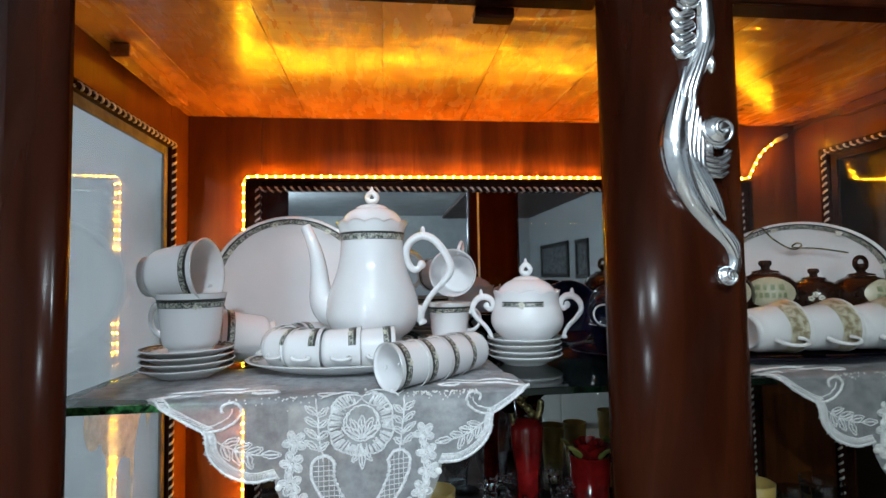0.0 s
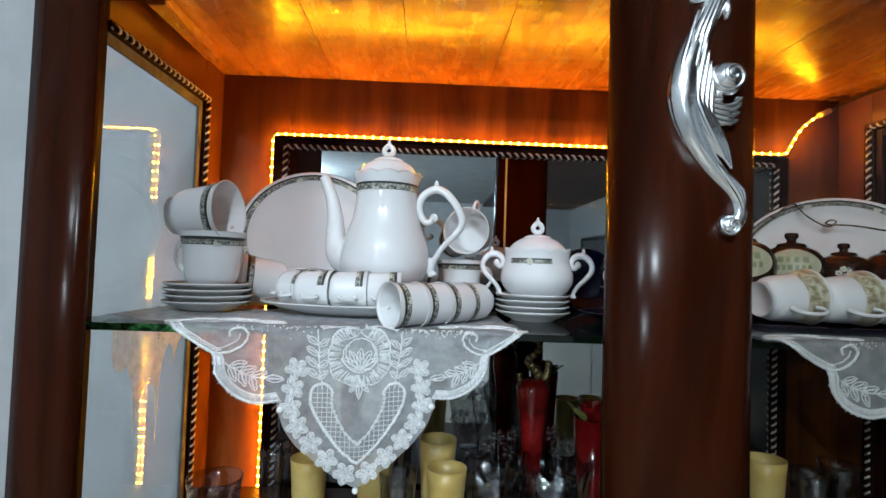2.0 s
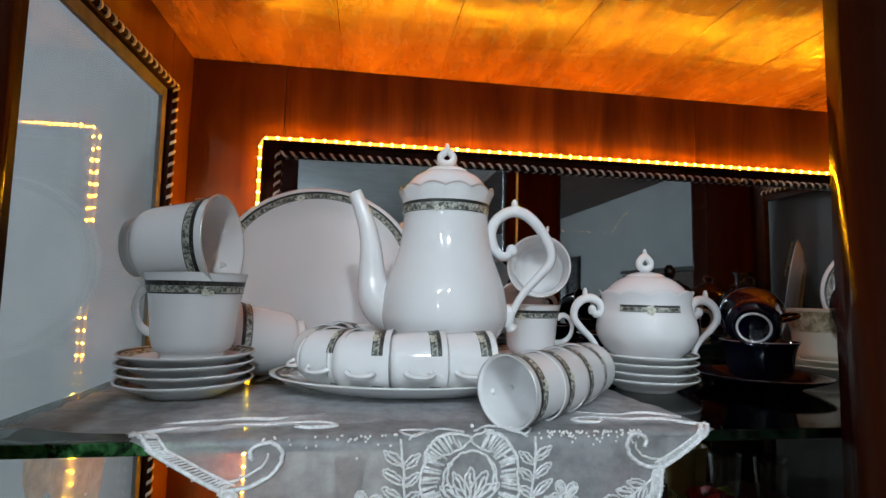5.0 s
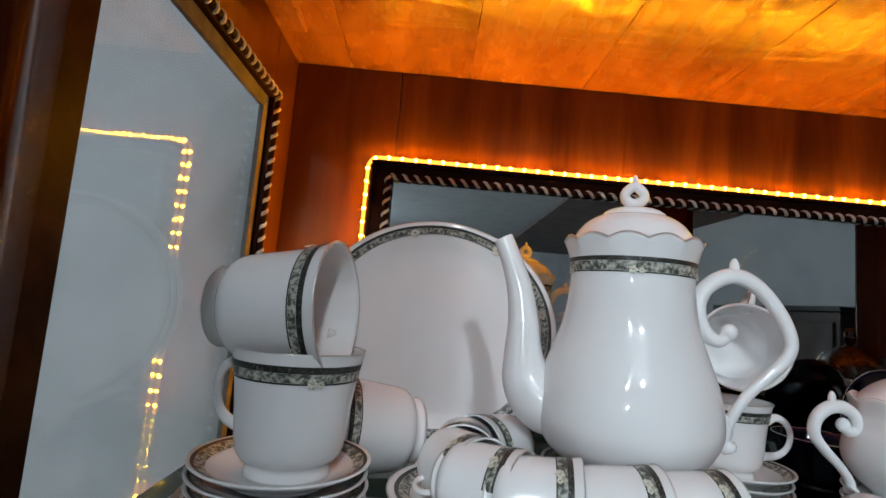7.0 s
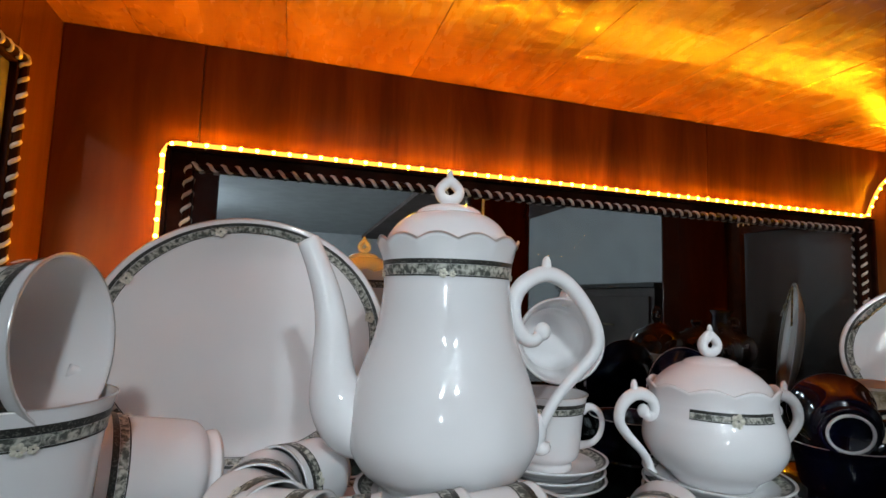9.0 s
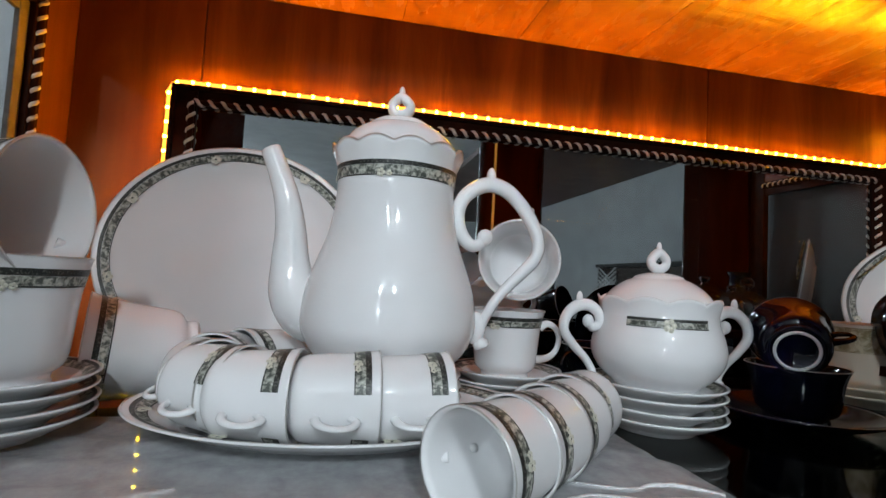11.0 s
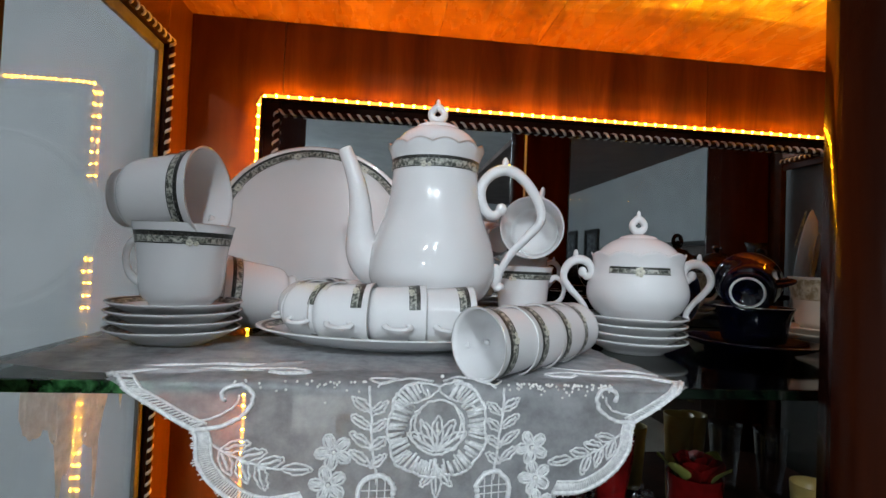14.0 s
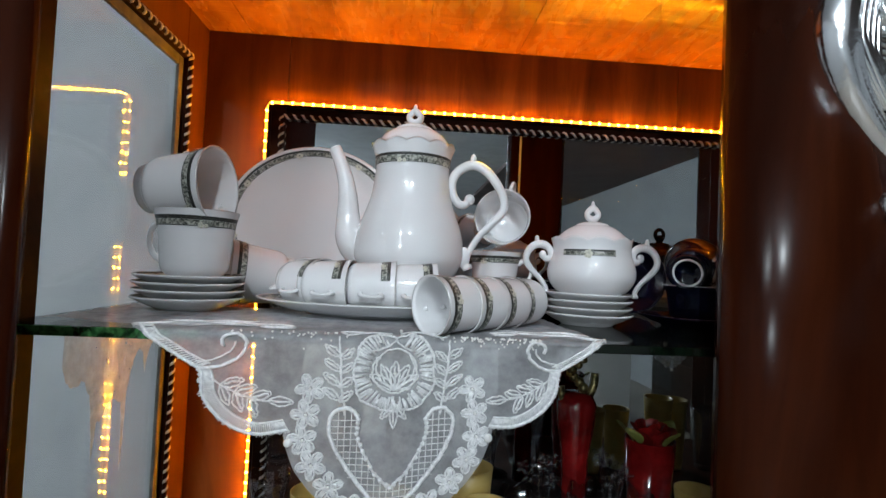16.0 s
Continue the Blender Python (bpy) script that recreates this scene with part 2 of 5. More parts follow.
def lathe(profile, n=56, sx=1.0, sy=1.0, dz=None):
    """Turns (radius, height) round z; dz(angle, i) lifts row i. First and last rows close to a point when their radius is 0."""
    verts, faces = [], []
    for i, (r, z) in enumerate(profile):
        for k in range(n):
            a = 2 * math.pi * k / n
            verts.append((r * sx * math.cos(a), r * sy * math.sin(a), z + (dz(a, i) if dz else 0.0)))
    for i in range(len(profile) - 1):
        for k in range(n):
            j = (k + 1) % n
            faces.append((i * n + k, i * n + j, (i + 1) * n + j, (i + 1) * n + k))
    return mesh_of("turned", verts, faces)


def smooth_path(pts, per=6, closed=False):
    """Catmull-Rom through points of any width."""
    p = [np.array(q, float) for q in pts]
    out = []
    cnt = len(p) if closed else len(p) - 1
    for i in range(cnt):
        a = p[i - 1] if (i > 0 or closed) else p[0]
        b, c = p[i], p[(i + 1) % len(p)]
        d = p[(i + 2) % len(p)] if (closed or i + 2 < len(p)) else p[-1]
        for k in range(per):
            t = k / per
            out.append(0.5 * (2 * b + (c - a) * t + (2 * a - 5 * b + 4 * c - d) * t * t + (3 * b - a - 3 * c + d) * t ** 3))
    if not closed:
        out.append(p[-1])
    return out


def tube_data(path, radius, sides=8, closed=False, flat=1.0):
    """Verts and faces of a tube along 3D points; radius: a number or one for each point."""
    P = [np.array(q[:3], float) for q in path]
    n = len(P)
    R = [radius] * n if np.isscalar(radius) else list(radius)
    T = []
    for i in range(n):
        a = P[i - 1] if (i > 0 or closed) else P[i]
        b = P[(i + 1) % n] if (i < n - 1 or closed) else P[i]
        d = b - a
        T.append(d / (np.linalg.norm(d) + 1e-12))
    u = np.cross(T[0], (0.13, 0.31, 0.94))
    if np.linalg.norm(u) < 1e-3:
        u = np.cross(T[0], (1, 0, 0))
    u /= np.linalg.norm(u)
    V, F = [], []
    for i in range(n):
        u = u - T[i] * np.dot(u, T[i])
        u /= np.linalg.norm(u) + 1e-12
        w = np.cross(T[i], u)
        for k in range(sides):
            a = 2 * math.pi * k / sides
            V.append(P[i] + R[i] * (math.cos(a) * u + flat * math.sin(a) * w))
    for i in range(n if closed else n - 1):
        i2 = (i + 1) % n
        for k in range(sides):
            k2 = (k + 1) % sides
            F.append((i * sides + k, i * sides + k2, i2 * sides + k2, i2 * sides + k))
    if not closed:
        F.append(tuple(range(sides - 1, -1, -1)))
        F.append(tuple(range((n - 1) * sides, n * sides)))
    return V, F


def tubes(items):
    """One mesh of several (path, radius, sides, closed) tubes."""
    V, F = [], []
    for path, radius, sides, closed in items:
        v, f = tube_data(path, radius, sides, closed)
        o = len(V)
        V += v
        F += [tuple(i + o for i in q) for q in f]
    return mesh_of("tubes", V, F)


def ball_data(c, r, n=10, m=6, sq=(1, 1, 1)):
    V, F = [], []
    for i in range(m + 1):
        t = math.pi * i / m
        for k in range(n):
            a = 2 * math.pi * k / n
            V.append((c[0] + r * sq[0] * math.sin(t) * math.cos(a), c[1] + r * sq[1] * math.sin(t) * math.sin(a), c[2] + r * sq[2] * math.cos(t)))
    for i in range(m):
        for k in range(n):
            j = (k + 1) % n
            F.append((i * n + k, (i + 1) * n + k, (i + 1) * n + j, i * n + j))
    return V, F


def balls(cs, r, n=10, m=6, sq=(1, 1, 1)):
    V, F = [], []
    for c in cs:
        v, f = ball_data(c, r, n, m, sq)
        o = len(V)
        V += v
        F += [tuple(i + o for i in q) for q in f]
    return mesh_of("balls", V, F)


def extrude_outline(pts, z0, z1):
    """A prism over an outline of (x, y)."""
    n = len(pts)
    V = [(x, y, z0) for x, y in pts] + [(x, y, z1) for x, y in pts]
    F = [(i, (i + 1) % n, n + (i + 1) % n, n + i) for i in range(n)]
    F += [tuple(range(n - 1, -1, -1)), tuple(range(n, 2 * n))]
    return mesh_of("prism", V, F, False)


# ---- the room round the cabinet ----
SZ = 1.330           # top of the glass shelf
LZ = 0.950           # top of the lower shelf
TOP = 1.806          # underside of the cabinet's top
BACK = 1.045         # face of the back board
SIDE = -0.361        # inner face of the side
RSIDE = 0.985
FRONT = 0.595        # front edge of the shelf
RX0, RX1, RY0, RY1, RH = -2.2, 3.1, -8.5, 1.20, 2.75
solo("floor", box(RX0, RX1, RY0, RY1, -0.1, 0), FLOOR, "pale tiled floor of the room", "floor", kind="structure")
solo("ceiling", box(RX0, RX1, RY0, RY1, RH, RH + 0.1), WALL_GREY, "plain pale grey painted ceiling", "ceiling", kind="structure")
solo("wall_north", box(RX0, RX1, RY1, RY1 + 0.12, 0, RH), WALL, "white painted wall behind the cabinet", "wall", kind="structure")
solo("wall_south", box(RX0, RX1, RY0 - 0.12, RY0, 0, RH), WALL_GREY, "pale grey painted wall seen in the mirror", "wall", kind="structure")
solo("wall_west", box(RX0 - 0.12, RX0, RY0 - 0.12, RY1 + 0.12, 0, RH), WALL_GREY, "plain pale grey painted wall", "wall", kind="structure")
solo("wall_east", box(RX1, RX1 + 0.12, RY0 - 0.12, RY1 + 0.12, 0, RH), WALL_GREY, "pale grey painted wall seen in the mirror", "wall", kind="structure")

solo("ceiling_soffit", box(1.22, RX1, RY0, RY1, RH - 0.06, RH - 0.004), SOFFIT, "dark brown strip of ceiling along the wall", "ceiling", kind="structure")

# ---- the cabinet ----
cab = thing("display_cabinet", pose(0.31, 0.8, 0), "tall glossy mahogany display cabinet with mirrored back and warm led strip", "cabinet")
OFF = pose(-0.31, -0.8, 0)


def cpart(name, me, mat, label="", parent=None):
    return part(name, me, mat, parent or cab, label, OFF if parent is None else None)


def mirror_y_board(x0, x1, z0, z1, mat):
    return cpart("back_board", box(x0, x1, BACK, BACK + 0.018, z0, z1, 0.0015), mat)


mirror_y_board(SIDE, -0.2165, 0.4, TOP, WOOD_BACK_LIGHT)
mirror_y_board(-0.2155, 0.52, 0.4, TOP, WOOD_BACK)
mirror_y_board(0.521, RSIDE, 0.4, TOP, WOOD_BACK)
# top: boards with open joints
xs = [SIDE - 0.02, -0.285, -0.124, 0.035, 0.205, 0.372, 0.53, 0.69, 0.85, RSIDE + 0.02]
for a, b in zip(xs[:-1], xs[1:]):
    cpart("plank", box(a + 0.0002, b - 0.0002, 0.575, BACK + 0.018, TOP, TOP + 0.02, 0.0005, 1), WOOD_TOP)
cpart("top_cover", box(SIDE - 0.03, RSIDE + 0.03, 0.52, BACK + 0.03, TOP + 0.021, TOP + 0.045, 0.004), WOOD_DARK)
cpart("front_rail", box(-0.28, 0.30, 0.535, 0.575, TOP - 0.005, TOP + 0.02, 0.004), WOOD_POST)
cpart("front_rail", box(0.456, RSIDE, 0.535, 0.575, TOP - 0.005, TOP + 0.02, 0.004), WOOD_POST)
cpart("base_cupboard", box(SIDE - 0.02, RSIDE + 0.02, 0.55, BACK + 0.018, 0.0, 0.72, 0.006), WOOD_POST)


def side(x_in, sign):
    """A side: stiles and rails round a glass pane, with a cord moulding."""
    x0, x1 = sorted((x_in, x_in + sign * 0.014))
    y_a, y_b, z_t = 0.657, 0.962, 1.722
    cpart("stile", box(x0, x1, 0.617, y_a, 0.72, TOP, 0.0015), WOOD_DARK)
    cpart("stile", box(x0, x1, y_b, BACK + 0.018, 0.72, TOP, 0.0015), WOOD_SIDE)
    cpart("top_rail", box(x0, x1, y_a, y_b, z_t, TOP, 0.0015), WOOD_SIDE)
    cpart("bottom_rail", box(x0, x1, y_a, y_b, 0.72, 0.80, 0.0015), WOOD_SIDE)
    pane = cpart("pane", box(x_in + sign * 0.010 - 0.002, x_in + sign * 0.010 + 0.002, y_a - 0.004, y_b + 0.004, 0.796, z_t + 0.004), PANE, "clear side glass")
    pane.visible_shadow = False
    # bead that holds the pane, and the dark strip with the twisted cord
    xi = x_in - sign * 0.004
    for nm, bx in (("strip", (y_b - 0.006, y_b + 0.016, 0.80, z_t + 0.012)), ("strip", (y_a, y_b - 0.0065, z_t - 0.004, z_t + 0.012))):
        lo, hi = sorted((xi, x_in + sign * 0.004))
        cpart(nm, box(lo, hi, *bx, 0.0015), WOOD_DARK)
    for nm, bx in (("glazing_bead", (y_b - 0.022, y_b - 0.0065, 0.80, z_t - 0.0045)), ("glazing_bead", (y_a, y_b - 0.0225, z_t - 0.02, z_t - 0.0045))):
        lo, hi = sorted((x_in + sign * 0.002, x_in + sign * 0.0075))
        cpart(nm, box(lo, hi, *bx, 0.001), BEAD_PAINT if sign < 0 else WOOD_DARK)
    xc = x_in - sign * 0.0055
    rope("cord_moulding", (xc, y_b + 0.001, 0.80), (xc, y_b + 0.001, z_t + 0.003))
    rope("cord_moulding", (xc, y_b + 0.001, z_t + 0.003), (xc, y_a, z_t + 0.003))


def rope(name, a, b, r=0.0046, pitch=0.0155):
    """A dark rod with a pale strand wound round it."""
    a, b = Vector(a), Vector(b)
    d = (b - a)
    L = d.length
    q = d.to_track_quat("Z", "Y")
    rod = cpart(name, tubes([([a, a + d * 0.5, b], r * 0.8, 8, False)]), WOOD_DARK)
    n = int(L / pitch * 8)
    path = []
    for i in range(n + 1):
        s = i / n
        t = 2 * math.pi * s * L / pitch
        path.append(a + q @ Vector((math.cos(t) * r * 0.72, math.sin(t) * r * 0.72, s * L)))
    part("pale_strand", tubes([(path, r * 0.50, 6, False)]), CORD, rod, "silvered twisted strand")


side(SIDE, -1)
# dried varnish that has run down the side glass under the shelf
rng_s = random.Random(11)
N_S = 60
low_s = []
for k in range(N_S + 1):
    t = k / N_S
    z = 0.055 + 0.075 * math.sin(math.pi * min(1.0, t * 1.15)) ** 1.5 + 0.014 * math.sin(23 * t) + rng_s.uniform(-0.004, 0.004)
    for c_, w_, d_ in ((0.30, 0.018, 0.06), (0.62, 0.016, 0.10), (0.86, 0.02, 0.03)):
        z += d_ * math.exp(-((t - c_) / w_) ** 2)
    low_s.append(z)
V_S = []
for k in range(N_S + 1):
    y = 0.715 + 0.215 * k / N_S
    for j in range(7):
        V_S.append((SIDE - 0.0072 + 0.0004 * math.sin(9 * k + j), y, SZ - 0.012 - low_s[k] * j / 6))
STAIN_ME = mesh_of("stain", V_S, [(k * 7 + j, (k + 1) * 7 + j, (k + 1) * 7 + j + 1, k * 7 + j + 1) for k in range(N_S) for j in range(6)])
cpart("varnish_stain", STAIN_ME, STAIN, "dried tan varnish run on the side glass")
side(RSIDE, 1)
# mirror with its dark frame and cord on the back board
MX0, MX1, MZ0, MZ1 = -0.216, 0.830, 0.78, 1.648
cpart("mirror", box(MX0 - 0.002, MX1 + 0.002, BACK - 0.007, BACK - 0.001, MZ0, MZ1 + 0.002), MIRROR, "large mirror on the back board")
cpart("mirror_frame", box(MX0 - 0.028, MX0, BACK - 0.012, BACK - 0.0005, MZ0, MZ1 + 0.026, 0.002), WOOD_DARK)
cpart("mirror_frame", box(MX1, MX1 + 0.028, BACK - 0.012, BACK - 0.0005, MZ0, MZ1 + 0.026, 0.002), WOOD_DARK)
cpart("mirror_frame", box(MX0 + 0.0005, MX1 - 0.0005, BACK - 0.012, BACK - 0.0005, MZ1 + 0.0025, MZ1 + 0.026, 0.002), WOOD_DARK)
# lip added to the mirror frame, keeps the strip's light off the porcelain
cpart("frame_lip", box(MX0 - 0.0282, MX0 - 0.0235, BACK - 0.0200, BACK - 0.0122, MZ0, MZ1 + 0.0215, 0.001), WOOD_DARK)
cpart("frame_lip", box(MX1 + 0.0235, MX1 + 0.0282, BACK - 0.0200, BACK - 0.0122, MZ0, MZ1 + 0.0215, 0.001), WOOD_DARK)
cpart("frame_lip", box(MX0 - 0.0282, MX1 + 0.0282, BACK - 0.0200, BACK - 0.0122, MZ1 + 0.0218, MZ1 + 0.0262, 0.001), WOOD_DARK)
rope("cord_moulding", (MX0 - 0.005, BACK - 0.0135, MZ0), (MX0 - 0.005, BACK - 0.0135, MZ1 + 0.006))
rope("cord_moulding", (MX0 - 0.005, BACK - 0.0135, MZ1 + 0.006), (MX1 + 0.005, BACK - 0.0135, MZ1 + 0.006))
rope("cord_moulding", (MX1 + 0.005, BACK - 0.0135, MZ1 + 0.006), (MX1 + 0.005, BACK - 0.0135, MZ0))


def rounded_post(x0, x1, y0, y1):
    """A post's plan: rounded front, straight back."""
    pts = [(x1 - 0.016, y1), (x0 + 0.014, y1)]
    w, d = x1 - x0, y1 - y0
    for i in range(33):
        t = math.pi * i / 32
        c, s = -math.cos(t), math.sin(t)
        px = (x0 + x1) / 2 + w / 2 * math.copysign(abs(c) ** 0.95, c)
        py = y1 - 0.35 * d - 0.65 * d * s ** 0.85
        pts.append((px, py))
    me = extrude_outline(pts, 0.722, TOP + 0.02)
    for p in me.polygons:
        p.use_smooth = len(p.vertices) == 4
    return me


def end_post(cx, s):
    """A corner post, its inner face slanting back to the side."""
    pts = [(-0.372, 0.615), (-0.352, 0.600), (-0.346, 0.535), (-0.343, 0.510), (-0.334, 0.494), (-0.318, 0.486), (-0.290, 0.482), (-0.272, 0.482), (-0.264, 0.487), (-0.263, 0.494), (-0.322, 0.572), (-0.3465, 0.615)]
    pts = [(cx + s * (p[0] + 0.361), p[1]) for p in pts]
    me = extrude_outline(pts if s > 0 else pts[::-1], 0.722, TOP + 0.02)
    for p in me.polygons:
        p.use_smooth = len(p.vertices) == 4
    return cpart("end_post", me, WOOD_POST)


end_post(SIDE, 1)
end_post(RSIDE, -1)
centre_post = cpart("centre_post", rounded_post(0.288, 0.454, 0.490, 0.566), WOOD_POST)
cpart("door_seal", box(0.316, 0.322, 0.5665, 0.570, 0.74, TOP - 0.012, 0.001), WHITE_PAINT, "thin white seal strip on the back of the post")
# shelves
shelf_l = cpart("glass_shelf", box(SIDE + 0.002, RSIDE - 0.002, FRONT + 0.003, BACK - 0.02, SZ - 0.009, SZ), SHELF, "dark reflecting glass shelf with green edge")
part("shelf_edge", box(-0.1755, RSIDE - 0.002, FRONT, FRONT + 0.003, SZ - 0.009, SZ, 0.0008, 1), SHADED_EDGE, shelf_l, "glass edge coloured dark for its shade")
# rough left end of the edge, its brighter green painted for the light
part("chipped_edge", box(SIDE + 0.002, -0.176, FRONT - 0.0005, FRONT + 0.003, SZ - 0.0095, SZ, 0.0012, 2), LIT_EDGE, shelf_l, "rough green glass edge, coloured brighter for light from the side")
cpart("lower_shelf", box(SIDE + 0.002, RSIDE - 0.002, FRONT, BACK - 0.02, LZ - 0.018, LZ, 0.001), WOOD_DARK)

# tinted sheet added before the farther bay to dim it; no door stands here
door_pane = cpart("door_pane", box(0.4385, 0.894, 0.5415, 0.5455, 0.735, TOP - 0.006), BAY_TINT, "tinted sheet added to darken the farther bay")
# small fittings under the top
cpart("corner_batten", box(-0.345, -0.318, 0.715, 0.925, TOP - 0.020, TOP - 0.0005, 0.002), WOOD_TOP)
cpart("hinge_block", box(0.15, 0.20, 0.578, 0.60, TOP - 0.014, TOP - 0.001, 0.002), WOOD_POST)

# ---- led strip ----
led = thing("led_strip", pose(-0.246, BACK, 1.2), "warm orange led rope light round the mirror frame, switched on", "led strip")
LO = pose(0.246, -BACK, -1.2)
LX0, LX1, LZT, LY = -0.2505, 0.864, 1.681, BACK - 0.005
run = [(LX0, LY, z) for z in np.linspace(0.80, LZT - 0.012, 60)]
run += [(LX0 + 0.004, LY, LZT - 0.004)]
run += [(x, LY, LZT) for x in np.linspace(LX0 + 0.012, LX1 - 0.01, 80)]
rise = [(LX1, LY, LZT + 0.004), (LX1 + 0.012, LY - 0.002, LZT + 0.030), (LX1 + 0.03, LY - 0.006, LZT + 0.06), (LX1 + 0.06, LY - 0.012, LZT + 0.085)]
run += [tuple(p) for p in smooth_path(rise, 6)]
part("tube", tubes([(run, 0.0026, 6, False)]), LED_TUBE, led, "glowing clear tube", LO)
beads, acc, last = [], 0.0, np.array(run[0])
for p in run[1:]:
    p = np.array(p, float)
    seg = np.linalg.norm(p - last)
    while acc + seg >= 0.0184:
        last = last + (p - last) * ((0.0184 - acc) / seg)
        beads.append(tuple(last + np.array((0, -0.0022, 0))))
        seg, acc = np.linalg.norm(p - last), 0.0
    acc += seg
    last = p
diode = balls([(0, 0, 0)], 0.0024, 6, 4)
for p in beads:
    part("diode", diode, LED_BEAD, led, "", LO @ Matrix.Translation(p))
end = [(LX1 + 0.06, LY - 0.012, LZT + 0.085), (LX1 + 0.082, LY - 0.018, LZT + 0.096)]
part("plug", tubes([(end, 0.006, 8, False)]), PLASTIC, led, "cream connector", LO)
wire = smooth_path([(LX1 + 0.082, LY - 0.018, LZT + 0.096), (0.965, 1.00, 1.79), (0.975, 0.93, 1.793), (0.978, 0.90, 1.79)], 6)
part("wire", tubes([(wire, 0.0018, 6, False)]), BLACK, led, "thin dark wire", LO)
part("driver_box", box(0.962, 0.983, 0.79, 0.90, 1.783, 1.8045, 0.003), WOOD_BACK_LIGHT, led, "tan driver box", LO)

# ---- silver ornament on the centre post ----
orn = thing("scroll_ornament", pose(0.385, 0.508, 1.467), "silvered carved acanthus scroll fixed on the centre post", "ornament")
OO = pose(-0.385, -0.508, -1.467)
OY = 0.495


def orn_tube(pts, name, yo=0.0, parent=None):
    path = smooth_path(pts, 7)
    ob = part(name, tubes([([(p[0], OY + yo, p[1]) for p in path], [p[2] for p in path], 10, False)]), SILVER, parent or orn, "", OO if parent is None else None)
    return ob


stem = [(0.392, 1.800, 0.010), (0.394, 1.76, 0.012), (0.392, 1.725, 0.0135), (0.376, 1.685, 0.013), (0.358, 1.645, 0.0155), (0.352, 1.605, 0.019), (0.363, 1.562, 0.0165), (0.387, 1.527, 0.0125), (0.410, 1.502, 0.0092), (0.417, 1.482, 0.0082), (0.413, 1.467, 0.008)]
orn_tube(stem, "stem")
for k in range(7):
    dx = 0.0052 * k
    orn_tube([(0.364 + dx * 0.55, 1.694 - 0.011 * k, 0.0018), (0.3465 + dx * 1.05, 1.628 - 0.007 * k, 0.0036), (0.3515 + dx * 1.05, 1.596 - 0.004 * k, 0.0040), (0.366 + dx * 0.95, 1.568 - 0.0035 * k, 0.0036), (0.385 + dx * 0.55, 1.543 - 0.003 * k, 0.0018)], "ridge", -0.0135 + 0.0009 * abs(k - 3))
for k in range(3):
    orn_tube([(0.386 + 0.004 * k, 1.722 + 0.004 * k, 0.0014), (0.376 + 0.004 * k, 1.700, 0.0034), (0.364 + 0.005 * k, 1.672, 0.0034), (0.357 + 0.006 * k, 1.645, 0.0014)], "ridge", -0.0115)
for k in range(3):
    orn_tube([(0.374 + 0.005 * k, 1.546 - 0.006 * k, 0.0014), (0.392 + 0.004 * k, 1.524 - 0.003 * k, 0.0030), (0.410 + 0.003 * k, 1.500, 0.0028), (0.416, 1.484, 0.0012)], "ridge", -0.0095)


def volute(cx, cz, r, turns=1.6, w=0.0026):
    """A raised spiral on a boss."""
    pts = []
    for i in range(int(26 * turns) + 1):
        t = 2 * math.pi * i / 26
        q = r * (1 - 0.82 * i / (26 * turns))
        depth = math.sqrt(max(0.0, (r * 1.06) ** 2 - q * q))
        pts.append((cx + q * math.cos(t + 2.4), OY - 0.006 - depth, cz + q * math.sin(t + 2.4)))
    part("volute", tubes([(pts, w, 7, False)]), SILVER, orn, "", OO)


volute(0.396, 1.622, 0.0175)
volute(0.402, 1.465, 0.0112, 1.3, 0.0019)
volute(0.371, 1.775, 0.0148, 1.4, 0.0023)
for k in range(4):
    orn_tube([(0.356 + 0.004 * k, 1.612 - 0.007 * k, 0.0016), (0.376 + 0.002 * k, 1.596 - 0.006 * k, 0.0034), (0.398, 1.592 - 0.006 * k, 0.0034), (0.4135 - 0.0015 * k, 1.602 - 0.008 * k, 0.0018)], "leaf", -0.010)
orn_tube([(0.352, 1.602, 0.004), (0.368, 1.586, 0.007), (0.392, 1.583, 0.008), (0.409, 1.594, 0.006), (0.412, 1.604, 0.004)], "leaf", -0.004)
orn_tube([(0.356, 1.618, 0.004), (0.374, 1.603, 0.006), (0.392, 1.600, 0.006)], "leaf", -0.006)
part("boss", balls([(0.396, OY - 0.006, 1.622)], 0.019, 20, 12), SILVER, orn, "round silver boss", OO)
part("boss", balls([(0.402, OY - 0.003, 1.465)], 0.0125, 20, 12), SILVER, orn, "", OO)
part("bead", balls([(0.392, OY - 0.004, 1.560)], 0.0085, 14, 8, (0.7, 0.8, 1.3)), SILVER, orn, "", OO)
part("bead", balls([(0.398, OY - 0.004, 1.700)], 0.008, 14, 8, (0.6, 0.8, 1.4)), SILVER, orn, "", OO)
for k in range(4):
    orn_tube([(0.354, 1.762 - k * 0.014, 0.004), (0.362, 1.752 - k * 0.014, 0.007), (0.378, 1.757 - k * 0.013, 0.006)], "leaf", -0.004)
part("boss", balls([(0.371, OY - 0.006, 1.775)], 0.016, 18, 10), SILVER, orn, "", OO)

